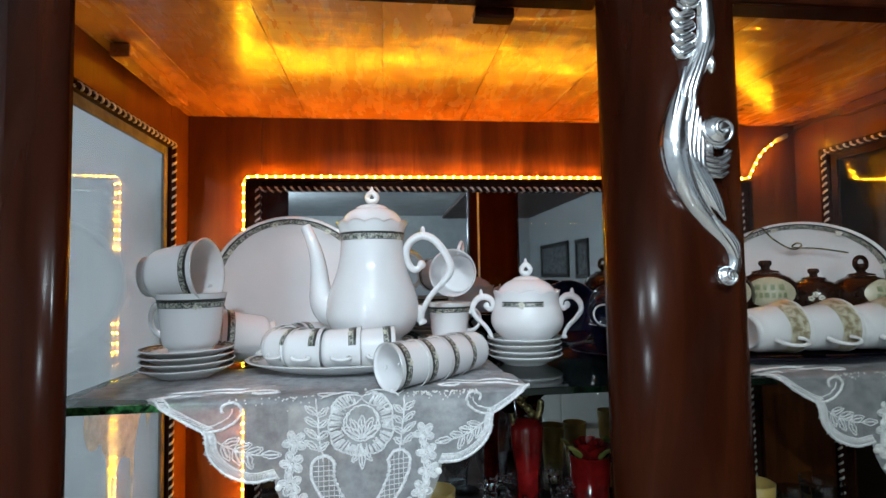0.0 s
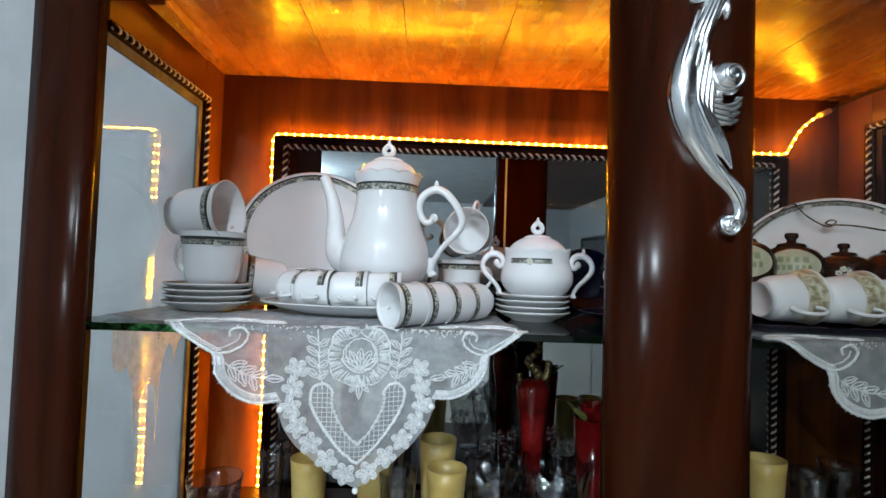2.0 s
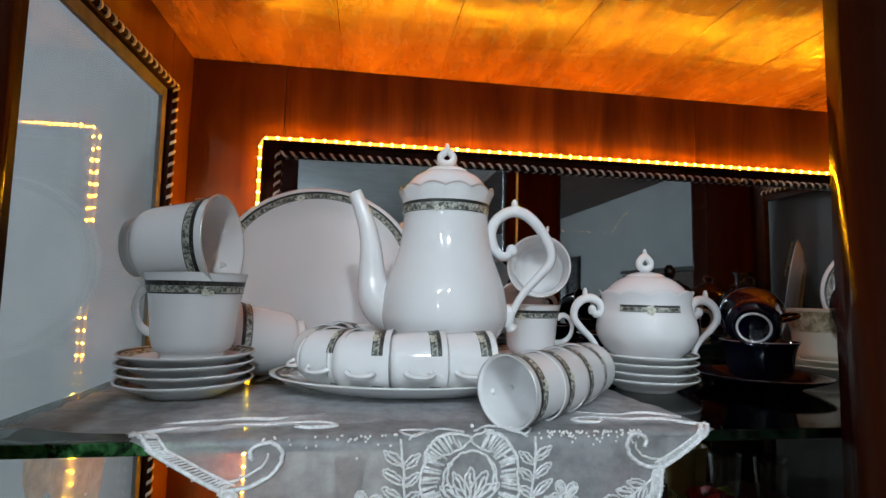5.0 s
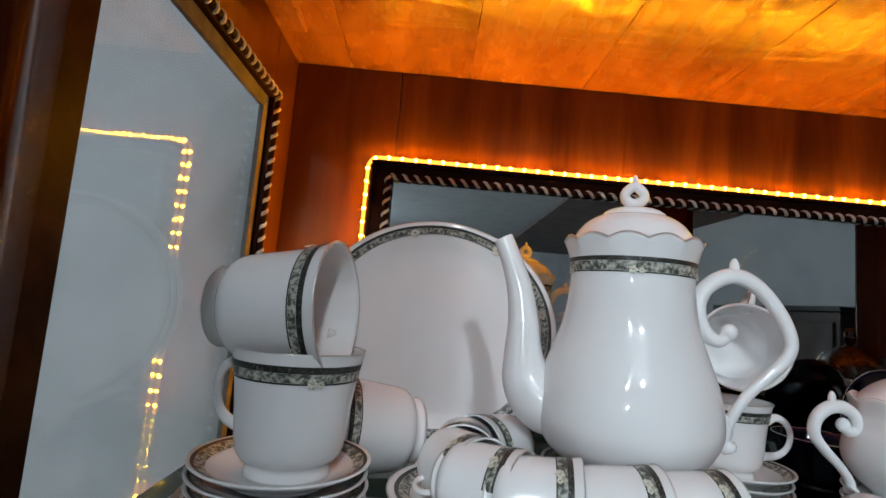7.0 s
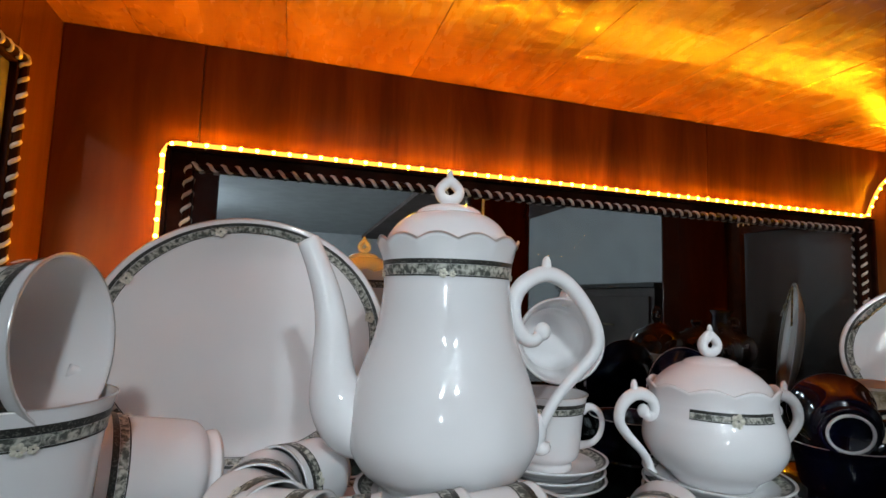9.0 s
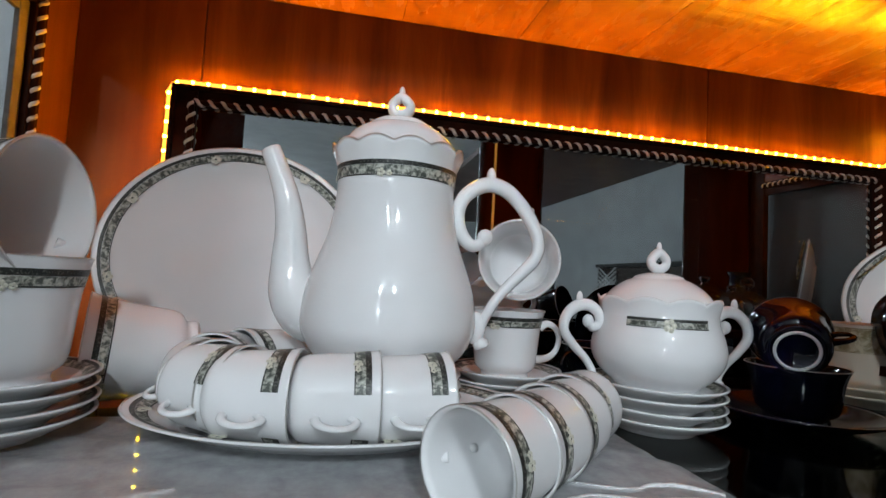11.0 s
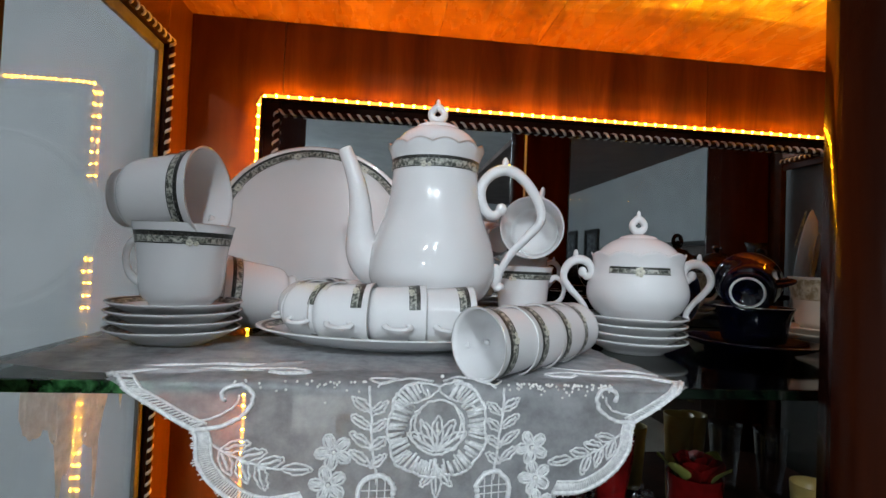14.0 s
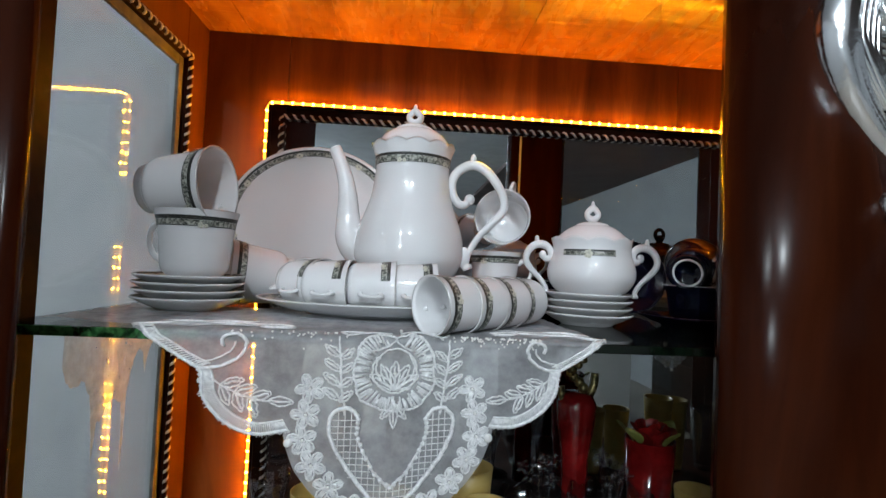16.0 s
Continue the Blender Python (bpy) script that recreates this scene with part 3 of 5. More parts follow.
# ---- added pendant holders at the unseen room lights ----
for (bx, by, bz), watts in ROOM_LIGHTS:
    hold = thing("pendant_lamp", pose(bx, by, RH), "added pendant holder on a cord at an unseen room light", "lamp", "bare bulbs")
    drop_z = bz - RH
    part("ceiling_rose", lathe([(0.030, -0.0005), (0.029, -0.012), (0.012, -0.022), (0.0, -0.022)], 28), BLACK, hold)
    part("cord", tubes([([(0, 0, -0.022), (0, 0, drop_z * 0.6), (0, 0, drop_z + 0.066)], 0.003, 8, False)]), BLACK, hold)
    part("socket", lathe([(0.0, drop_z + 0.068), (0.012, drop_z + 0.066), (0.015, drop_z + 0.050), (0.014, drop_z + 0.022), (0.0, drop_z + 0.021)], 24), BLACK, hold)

# ---- added dark boxes, and furniture and pictures that the mirror shows ----
# unseen dark box, added so that the right side glass looks dark
dark_box = thing("wardrobe", pose(1.35, 0.75, 0), "tall dark box added beside the cabinet behind the right glass", "wardrobe")
part("carcass", box(-0.32, 0.4, -0.30, 0.42, 0.0, 2.1, 0.006), WOOD_ROOM, dark_box)
part("door", box(-0.31, 0.03, -0.325, -0.302, 0.06, 2.05, 0.004), WOOD_ROOM, dark_box)
part("door", box(0.034, 0.39, -0.325, -0.302, 0.06, 2.05, 0.004), WOOD_ROOM, dark_box)
# dark block added by the side wall to darken the mirror's right part
dark_box = thing("wardrobe", pose(2.88, -0.35, 0), "wide dark brown block added to darken the right of the mirror", "wardrobe")
part("carcass", box(-0.28, 0.29, -0.95, 0.95, 0.0, 2.25, 0.006), WOOD_ROOM, dark_box)
for y in (-0.94, -0.31, 0.32):
    door = part("door", box(-0.303, -0.282, y, y + 0.62, 0.06, 2.2, 0.004), WOOD_ROOM, dark_box)
    part("handle", box(-0.318, -0.3035, y + 0.55, y + 0.565, 1.0, 1.18, 0.003), BRONZE, door)
chest = thing("lattice_cabinet", pose(2.82, -2.42, 0, 0, 0, 90), "black wooden cabinet with a pale lattice door panel", "cabinet")
part("body", box(-0.70, 0.78, -0.25, 0.22, 0.06, 1.66, 0.006), WOOD_ROOM, chest)
part("top", box(-0.72, 0.80, -0.26, 0.24, 1.662, 1.70, 0.004), BLACK, chest)
part("plinth", box(-0.68, 0.76, -0.24, 0.20, 0.0, 0.0595), WOOD_ROOM, chest)
for k in range(3):
    d = part("drawer", box(-0.28, 0.74, 0.2215, 0.24, 0.12 + 0.50 * k, 0.59 + 0.50 * k, 0.004), WOOD_ROOM, chest)
    part("handle", box(0.16, 0.30, 0.2405, 0.255, 0.34 + 0.50 * k, 0.355 + 0.50 * k, 0.003), BRONZE, d)
door = part("lattice_door", box(-0.68, -0.30, 0.2215, 0.230, 0.30, 1.63, 0.003), BLACK, chest)
for s_ in (-1, 1):
    for k in range(10):
        zc = 1.19 + 0.043 * k
        pts = [(-0.66, 0.234, zc - s_ * 0.09), (-0.49, 0.234, zc), (-0.32, 0.234, zc + s_ * 0.09)]
        part("lattice_slat", tubes([(pts, 0.0095, 4, False)]), LATTICE, door, "" if k else "pale crossed slat")


# white block added to give the pale area low in the mirror
white_unit = thing("low_cupboard", pose(1.40, -2.78, 0), "long low white block standing in for a pale area in the mirror", "cupboard")
part("body", box(-0.72, 0.74, -0.20, 0.16, 0.04, 0.95, 0.004), WHITE_PAINT, white_unit)
part("top", box(-0.735, 0.755, -0.205, 0.18, 0.9505, 0.98, 0.004), WHITE_PAINT, white_unit)
part("plinth", box(-0.70, 0.72, -0.18, 0.14, 0.0, 0.0395), WHITE_PAINT, white_unit)
for x in (-0.715, -0.228, 0.259):
    part("door", box(x, x + 0.476, 0.1605, 0.178, 0.06, 0.94, 0.003), WHITE_PAINT, white_unit)


def hung_frame(y, w, h, zb, label):
    f = thing("picture_frame", pose(RX1 - 0.016, y, zb, 0, 0, 90), label, "picture frame", "pictures on the wall")
    for nm, b in (("moulding", (-w / 2, -w / 2 + 0.07, 0, h)), ("moulding", (w / 2 - 0.07, w / 2, 0, h)), ("moulding", (-w / 2 + 0.0705, w / 2 - 0.0705, h - 0.07, h)), ("moulding", (-w / 2 + 0.0705, w / 2 - 0.0705, 0, 0.07))):
        part(nm, box(b[0], b[1], -0.014, 0.026, b[2], b[3], 0.006), BLACK, f)
    part("picture", box(-w / 2 + 0.068, w / 2 - 0.068, -0.012, 0.006, 0.068, h - 0.068), GREY_PICTURE, f, "dim grey picture")


hung_frame(-6.9, 1.5, 0.62, 1.42, "wide dark framed picture hanging on the grey wall")
hung_frame(-5.55, 0.5, 0.62, 1.40, "narrow dark framed picture beside the wide one")
hook = thing("wall_hook", pose(RX1, -2.05, 2.24), "small dark hook on the wall with a loose hanging wire", "hook")
part("hook_plate", lathe([(0.0, -0.012), (0.024, -0.010), (0.026, 0.0), (0.0, 0.012)], 20), BLACK, hook, "", Matrix.Rotation(radians(90), 4, "Y"))
part("wire", tubes([([tuple(p) for p in smooth_path([(-0.012, 0, 0), (-0.014, 0.05, -0.07), (-0.012, 0.10, -0.13), (-0.014, 0.18, -0.20)], 6)], 0.004, 6, False)]), BLACK, hook)


# ---- porcelain ----
def flower_mesh(r):
    V, F = [], []
    for k in range(5):
        a = 2 * math.pi * k / 5
        cx, cz = r * 0.55 * math.cos(a), r * 0.55 * math.sin(a)
        o = len(V)
        V.append((cx, -0.0004, cz))
        for j in range(7):
            b = 2 * math.pi * j / 7
            V.append((cx + r * 0.42 * math.cos(b), 0, cz + r * 0.42 * math.sin(b)))
        F += [(o, o + 1 + j, o + 1 + (j + 1) % 7) for j in range(7)]
    return mesh_of("flower", V, F, False)


FLOWER_ME = flower_mesh(0.0038)
FLOWER_BIG = flower_mesh(0.0066)


def bands(parent, rz, n=56, flowers=4, start=-1.9, leaf=BAND_LEAF, dark=BAND_DARK, flower=True):
    """Printed bands: dark beaded line over leaves. rz: (r, z) at the top, the middle and the foot of the band."""
    (r0, z0), (r1, z1), (r2, z2) = rz
    e = 0.0003
    part("dark_band", lathe([(r0 + e, z0), (r1 + e, z1)], n), dark, parent, "black beaded line")
    part("leaf_band", lathe([(r1 + e, z1 - 0.0002), ((r1 + r2) / 2 + e, (z1 + z2) / 2), (r2 + e, z2)], n), leaf, parent, "grey-green leaf garland")
    part("fine_line", lathe([(r2 + e, z2 - 0.0002), (r2 + e, z2 - 0.0012)], n), dark, parent)
    if flower:
        rm, zm = (r1 + r2) / 2 + 0.0009, (z1 + z2) / 2 - 0.0030
        for k in range(flowers):
            a = start + 2 * math.pi * k / flowers
            for da, big in ((0, 1.0), (0.13, 0.7)):
                m = Matrix.Rotation(a + da, 4, "Z") @ Matrix.Translation((rm, 0, zm - 0.002 * (1 - big))) @ Matrix.Rotation(radians(90), 4, "Z") @ Matrix.Scale(big, 4)
                part("printed_flower", FLOWER_ME, FLOWER, parent, "", m)


def radius_at(profile, z):
    for (r0, z0), (r1, z1) in zip(profile[:-1], profile[1:]):
        if z0 <= z <= z1:
            return r0 + (r1 - r0) * (z - z0) / max(1e-9, z1 - z0)
    return profile[-1][0]


CUP_SHAPE = [(0.61, 0.0), (0.625, 0.012), (0.62, 0.05), (0.605, 0.085), (0.630, 0.120), (0.72, 0.160), (0.785, 0.225), (0.82, 0.36), (0.85, 0.55), (0.89, 0.75), (0.935, 0.88), (0.98, 0.97), (1.0, 1.0)]


COFFEE_SHAPE = [(0.60, 0.0), (0.62, 0.015), (0.605, 0.05), (0.63, 0.085), (0.75, 0.13), (0.845, 0.19), (0.885, 0.27), (0.905, 0.42), (0.925, 0.62), (0.948, 0.80), (0.972, 0.92), (1.0, 1.0)]


def band_arc(lo, hi, a0, a1, n=36):
    """A strip round the z axis from (r, z) lo to hi, between two angles in degrees."""
    V = []
    for k in range(n + 1):
        a = radians(a0 + (a1 - a0) * k / n)
        for r, z in (lo, hi):
            V.append((r * math.cos(a), r * math.sin(a), z))
    return mesh_of("arc", V, [(2 * k, 2 * k + 1, 2 * k + 3, 2 * k + 2) for k in range(n)])


def broken_bands(cup, prof, H):
    """The coffee cups' print: two stretches of band that stop short of the handle."""
    rz = [(radius_at(prof, z * H) + 0.0003, z * H) for z in (0.905, 0.845, 0.745, 0.730)]
    for a0, a1 in ((30, 180), (180, 330)):
        part("dark_band", band_arc(rz[0], rz[1], a0, a1), BAND_DARK, cup, "black beaded line")
        part("leaf_band", band_arc(rz[1], rz[2], a0, a1), BAND_LEAF, cup, "grey-green leaf garland")
        part("fine_line", band_arc(rz[2], rz[3], a0, a1), BAND_DARK, cup)
    for a in (70, 180, 290):
        for da, big in ((0, 0.9), (9, 0.6)):
            z = 0.765 * H
            m = Matrix.Rotation(radians(a + da), 4, "Z") @ Matrix.Translation((radius_at(prof, z) + 0.0010, 0, z)) @ Matrix.Rotation(radians(90), 4, "Z") @ Matrix.Scale(big, 4)
            part("printed_flower", FLOWER_ME, FLOWER, cup, "", m)


def make_cup(R, H, label, glaze=None, banded=True, handle_mat=None, m=None, gold=False, name="teacup", hs=0.84):
    glaze = glaze or WHITE
    cup = thing(name, m or pose(0, 0, 0), label, "cup")
    coffee = name == "coffee_cup"
    outer = [(r * R, z * H) for r, z in (COFFEE_SHAPE if coffee else CUP_SHAPE)]
    t = 0.0016
    inner = [(r - t, z) for r, z in reversed(outer) if z > 0.2 * H]
    inner[0] = (R - t, H + 0.0004)
    fine = [(p[0], p[1]) for p in smooth_path(outer, 3)]
    prof = [(0.0, 0.003), (0.53 * R, 0.003), (0.57 * R, 0.0)] + fine + inner + [(0.6 * R, 0.17 * H), (0.35 * R, 0.14 * H), (0.0, 0.135 * H)]
    part("bowl", lathe(prof, 48), glaze, cup)
    part("rim_line", lathe([(R + 0.0002, H - 0.0001), (R + 0.0001, H + 0.0004), (R - 0.0003, H + 0.0006)], 48), RIM_LINE, cup, "thin platinum line on the lip")
    if banded:
        part("foot_line", lathe([(0.622 * R, 0.004 * H), (0.627 * R, 0.012 * H), (0.6265 * R, 0.026 * H)], 48), RIM_LINE, cup, "thin platinum line on the foot")
        zs = (0.912 * H, 0.860 * H, 0.790 * H)
        if gold:
            zs = (0.96 * H, 0.94 * H, 0.62 * H)
        if coffee:
            broken_bands(cup, outer, H)
        else:
            bands(cup, [(radius_at(outer, z), z) for z in zs], 48, 3, leaf=BAND_GOLD if gold else BAND_LEAF, dark=BAND_GOLD if gold else BAND_DARK, flower=not gold)
    hr = 0.068 * R
    pts = [(0.86 * R, 0.80 * H), (1.10 * R, 0.88 * H), (1.36 * R, 0.80 * H), (1.46 * R, 0.62 * H), (1.36 * R, 0.42 * H), (1.12 * R, 0.30 * H), (0.80 * R, 0.26 * H)]
    pts = [(R * 0.86 + (x - R * 0.86) * hs if x > 0.86 * R else x, 0.55 * H + (z - 0.55 * H) * hs) for x, z in pts]
    path = [(p[0], 0, p[1]) for p in smooth_path(pts, 6)]
    rad = [hr * (1.25 - 0.5 * math.sin(math.pi * i / (len(path) - 1))) for i in range(len(path))]
    V, F = tube_data(path, rad, 10, False, 1.35)
    part("handle", mesh_of("handle", V, F), handle_mat or glaze, cup, "white ring handle" if handle_mat else "")
    return cup


def make_saucer(R, label, glaze=None, m=None, banded=True, group=""):
    glaze = glaze or WHITE
    s = thing("saucer", m or pose(0, 0, 0), label, "saucer", group)
    prof = [(0, 0.002), (0.50 * R, 0.002), (0.53 * R, 0.0), (0.57 * R, 0.0005), (0.60 * R, 0.003), (0.78 * R, 0.0075), (0.93 * R, 0.0125), (0.99 * R, 0.0148), (R, 0.0158), (0.985 * R, 0.0166), (0.92 * R, 0.0148), (0.76 * R, 0.0098), (0.60 * R, 0.0058), (0.50 * R, 0.0044), (0, 0.0044)]
    part("dish", lathe(prof, 56), glaze, s)
    part("rim_line", lathe([(0.993 * R, 0.0168), (0.986 * R, 0.0169)], 56), RIM_LINE, s, "thin platinum line")
    if banded:
        e = 0.0004
        part("dark_band", lathe([(0.955 * R, 0.0157 + e), (0.915 * R, 0.0146 + e)], 56), BAND_DARK, s, "black beaded line")
        part("leaf_band", lathe([(0.913 * R, 0.01455 + e), (0.80 * R, 0.0111 + e)], 56), BAND_LEAF, s, "grey-green leaf garland")
    return s


def stack(saucer, x, y, z, n, step=0.0082, first=False):
    for k in range(n):
        copy_thing(saucer, pose(x + random.uniform(-0.0012, 0.0012), y + random.uniform(-0.001, 0.001), z + k * step, random.uniform(-0.4, 0.4), random.uniform(-0.4, 0.4), random.uniform(0, 360)))
    return z + n * step


def lay(m_pos, az, tilt=0.0, spin=0.0):
    """Pose of a cup lying down: its mouth looks along the azimuth az (degrees from +x towards +y); tilt lifts the mouth; spin turns the handle round the axis."""
    return Matrix.Translation(m_pos) @ Matrix.Rotation(radians(az), 4, "Z") @ Matrix.Rotation(radians(90 - tilt), 4, "Y") @ Matrix.Rotation(radians(spin), 4, "Z")


# saucer stacks; the pattern pieces stand in the stacks themselves
LXC, LYC = -0.249, 0.748
saucer = make_saucer(0.0630, "white porcelain saucer with black and grey leaf band, in a stack", m=pose(LXC, LYC, SZ + 0.003), group="stacked saucers")
stack(saucer, LXC, LYC, SZ + 0.003 + 0.0088, 3, 0.0088)
SUX, SUY = 0.259, 0.778
saucer_b = make_saucer(0.0590, "white porcelain saucer under the sugar bowl, leaf band", m=pose(SUX - 0.004, SUY - 0.006, SZ), group="stacked saucers")
stack(saucer_b, SUX - 0.004, SUY - 0.006, SZ + 0.0088, 3, 0.0088)
POX, POY = 0.015, 0.793
saucer_c = make_saucer(0.0645, "white porcelain saucer under the coffee pot, leaf band", m=pose(POX, POY, SZ + 0.0095), group="stacked saucers")
stack(saucer_c, POX, POY, SZ + 0.0095 + 0.0088, 2, 0.0088)
BCX, BCY = 0.147, 0.873
saucer_d = make_saucer(0.058, "white porcelain saucer under a teacup by the mirror", m=pose(BCX, BCY, SZ), group="stacked saucers")
stack(saucer_d, BCX, BCY, SZ + 0.0088, 2, 0.0088)

# large teacups by the side glass
make_cup(0.0480, 0.0885, "white porcelain teacup standing on a saucer stack, leaf band", m=pose(LXC + 0.005, LYC, SZ + 0.003 + 3 * 0.0088 + 0.0042, 0, 0, 165))
make_cup(0.0478, 0.0885, "white porcelain teacup lying across another cup", m=lay((-0.3045, LYC + 0.004, 1.4770), -10, 4.5, 60))
make_cup(0.0475, 0.086, "white porcelain teacup lying behind the saucer stack", m=lay((-0.156, 0.872, SZ + 0.0405), 203, 5, -80))
# two cups by the mirror
make_cup(0.0400, 0.072, "white porcelain teacup standing on saucers near the mirror", m=pose(BCX, BCY, SZ + 2 * 0.0088 + 0.0044, 0, 0, -20))
make_cup(0.0420, 0.074, "white porcelain teacup lying on top of another cup", m=lay((0.176, 0.922, 1.4735), 250, 2, 168))

# small coffee cups lying in a row on the oval platter
row_label = "small white coffee cup lying nested in a row on the platter"
CR, CH = 0.0305, 0.060
row = [(0.047, 0.700, 3), (0.001, 0.698, 0), (-0.048, 0.700, -11), (-0.082, 0.711, -34), (-0.106, 0.735, -62), (-0.117, 0.770, -96), (-0.104, 0.808, -136)]
cups_small = None
for x, y, az in row:
    back = Vector((math.cos(radians(az)), math.sin(radians(az)), 0)) * CH
    m = lay((x - back.x, y - back.y, SZ + 0.0110 + CR), az, 0.5, -76)
    if cups_small is None:
        cups_small = make_cup(CR, CH, row_label, m=m, name="coffee_cup", hs=0.66)
        tagged(cups_small, group="coffee cups on the platter")
    else:
        copy_thing(cups_small, m)
# a row on the lace in front
front_cup = None
for k in range(4):
    px_, py_ = 0.037 + 0.0345 * k - 0.0012 * k * k, 0.604 + 0.0255 * k + 0.0012 * k * k
    az = 180 + 36 + 2.5 * k
    back = Vector((math.cos(radians(az)), math.sin(radians(az)), 0)) * CH
    m = lay((px_ - back.x, py_ - back.y, SZ + 0.0025 + CR * 0.965), az, -1.5, -78 + 6 * k)
    if front_cup is None:
        front_cup = make_cup(CR, CH, "small white coffee cup lying nested on the lace", m=m, name="coffee_cup", hs=0.66)
        tagged(front_cup, group="coffee cups on the lace")
    else:
        copy_thing(front_cup, m)


def oval_dish(name, a, b, h, label, m, foot=0.6):
    d = thing(name, m, label, "platter")
    prof = [(0, 0.003), (foot - 0.03, 0.003), (foot, 0.0), (foot + 0.02, 0.003), (0.80, 0.35 * h), (0.94, 0.8 * h), (0.985, 0.95 * h), (1.0, h), (0.985, h + 0.0012), (0.93, 0.88 * h + 0.001), (0.79, 0.46 * h), (0.70, 0.30 * h), (0.55, 0.006), (0, 0.006)]
    part("dish", lathe(prof, 88, a, b), WHITE, d)
    e = 0.0005
    part("rim_line", lathe([(0.995, h + 0.0013), (0.990, h + 0.0015)], 88, a, b), RIM_LINE, d, "thin platinum line")
    part("dark_band", lathe([(0.958, 0.936 * h + 0.001 + e), (0.934, 0.886 * h + 0.001 + e)], 88, a, b), BAND_DARK, d, "black beaded line")
    part("leaf_band", lathe([(0.932, 0.880 * h + 0.001 + e), (0.887, 0.755 * h + 0.0006 + e)], 88, a, b), BAND_LEAF, d, "grey-green leaf garland")
    part("fine_line", lathe([(0.885, 0.749 * h + 0.0006 + e), (0.879, 0.733 * h + 0.0006 + e)], 88, a, b), BAND_DARK, d)
    for k in range(8):
        t = 2 * math.pi * (k + 0.3) / 8
        x, y = 0.900 * a * math.cos(t), 0.900 * b * math.sin(t)
        part("printed_flower", FLOWER_BIG, FLOWER, d, "", Matrix.Translation((x, y, 0.79 * h + 0.0028)) @ Matrix.Rotation(radians(90), 4, "X"))
    return d


oval_dish("serving_platter", 0.152, 0.111, 0.018, "oval white porcelain platter with leaf band lying on the lace", pose(-0.022, 0.774, SZ + 0.0035))
oval_dish("standing_platter", 0.149, 0.131, 0.016, "large oval white platter with leaf band leaning on the mirror", Matrix.Translation((-0.146, 0.996, SZ + 0.1312)) @ Matrix.Rotation(radians(90 - 3.2), 4, "X"))


def ring_finial(parent, z, s, thick=0.0050):
    """The pierced, pointed knob of a lid."""
    loop = smooth_path([(0, 0.0030), (0.0060, 0.0055), (0.0074, 0.0103), (0.0042, 0.0145), (0, 0.0170), (-0.0042, 0.0145), (-0.0074, 0.0103), (-0.0060, 0.0055)], 5, True)
    V, F = tube_data([(p[0] * s, 0, z + p[1] * s) for p in loop], thick * s, 12, True, 0.8)
    v2, f2 = ball_data((0, 0, z + 0.0208 * s), 0.0030 * s, 8, 6, (0.9, 0.8, 1.7))
    o = len(V)
    V += v2
    F += [tuple(i + o for i in q) for q in f2]
    return part("finial", mesh_of("finial", V, F), WHITE, parent, "pierced ring knob")


def scroll_handle(parent, pts, r, spike, flip=1):
    path = smooth_path(pts, 6)
    n = len(path)
    rad = [r * (0.8 + 0.35 * math.sin(math.pi * min(1.0, i / (n * 0.8)))) for i in range(n)]
    rad[-1] = r * 1.05
    rad[-4] = rad[-3] = rad[-2] = r * 1.25
    V, F = tube_data([(flip * p[0], 0, p[1]) for p in path], rad, 10, False, 0.85)
    v2, f2 = ball_data((flip * pts[0][0], 0, pts[0][1]), r * 1.1, 10, 6)
    v3, f3 = ball_data((flip * spike[0], 0, spike[1]), r * 0.75, 8, 6, (0.9, 0.8, 1.7))
    for v, f in ((v2, f2), (v3, f3)):
        o = len(V)
        V += v
        F += [tuple(i + o for i in q) for q in f]
    return part("handle", mesh_of("handle", V, F), WHITE, parent, "scrolled handle")


# ---- coffee pot ----
POZ = SZ + 0.0095 + 2 * 0.0088 + 0.0046
pot = thing("coffee_pot", pose(POX, POY, POZ, 0, 0, -10), "tall white porcelain coffee pot with leaf band, on stacked saucers", "coffee pot")
pot_out = [(0.049, 0.0), (0.0515, 0.002), (0.0505, 0.007), (0.048, 0.011), (0.053, 0.016), (0.066, 0.026), (0.0755, 0.042), (0.0775, 0.055), (0.0755, 0.072), (0.0715, 0.087), (0.0655, 0.103), (0.0585, 0.122), (0.0545, 0.141), (0.0527, 0.158), (0.0525, 0.166), (0.0533, 0.176), (0.0548, 0.182)]
pot.scale = (0.945, 0.945, 1.0)
fine = [tuple(p) for p in smooth_path(pot_out, 4)]
SC = 12
crown = [(0.0562, 0.1855), (0.0580, 0.1895), (0.0594, 0.1925), (0.0580, 0.1932), (0.0558, 0.189), (0.0540, 0.184), (0.051, 0.176)]
nb = len(fine)


def pot_lift(a, i):
    k = i - nb - 2
    return 0.0046 * abs(math.sin(SC * a / 2)) * (1.0 if 1 <= k <= 3 else (0.5 if k in (0, 4) else 0.0)) if i > nb else 0.0


part("body", lathe([(0, 0.003), (0.046, 0.003)] + fine + crown, 120, dz=pot_lift), WHITE, pot)
part("scallop_line", lathe([(0.0597, 0.1921), (0.0592, 0.1932), (0.0584, 0.1936)], 120, dz=lambda a, i: 0.0046 * abs(math.sin(SC * a / 2))), RIM_LINE, pot, "thin platinum line on the scalloped edge")
bands(pot, [(0.0537, 0.1795), (0.0533, 0.1755), (0.0526, 0.1680)], 96, 5, -1.75)
lid_prof = [(0.0545, 0.185), (0.0540, 0.1905), (0.0505, 0.1995), (0.0435, 0.2090), (0.0345, 0.2155), (0.0275, 0.2178), (0.0268, 0.2200), (0.0218, 0.2232), (0.014, 0.2252), (0.006, 0.2262), (0.0, 0.2265)]
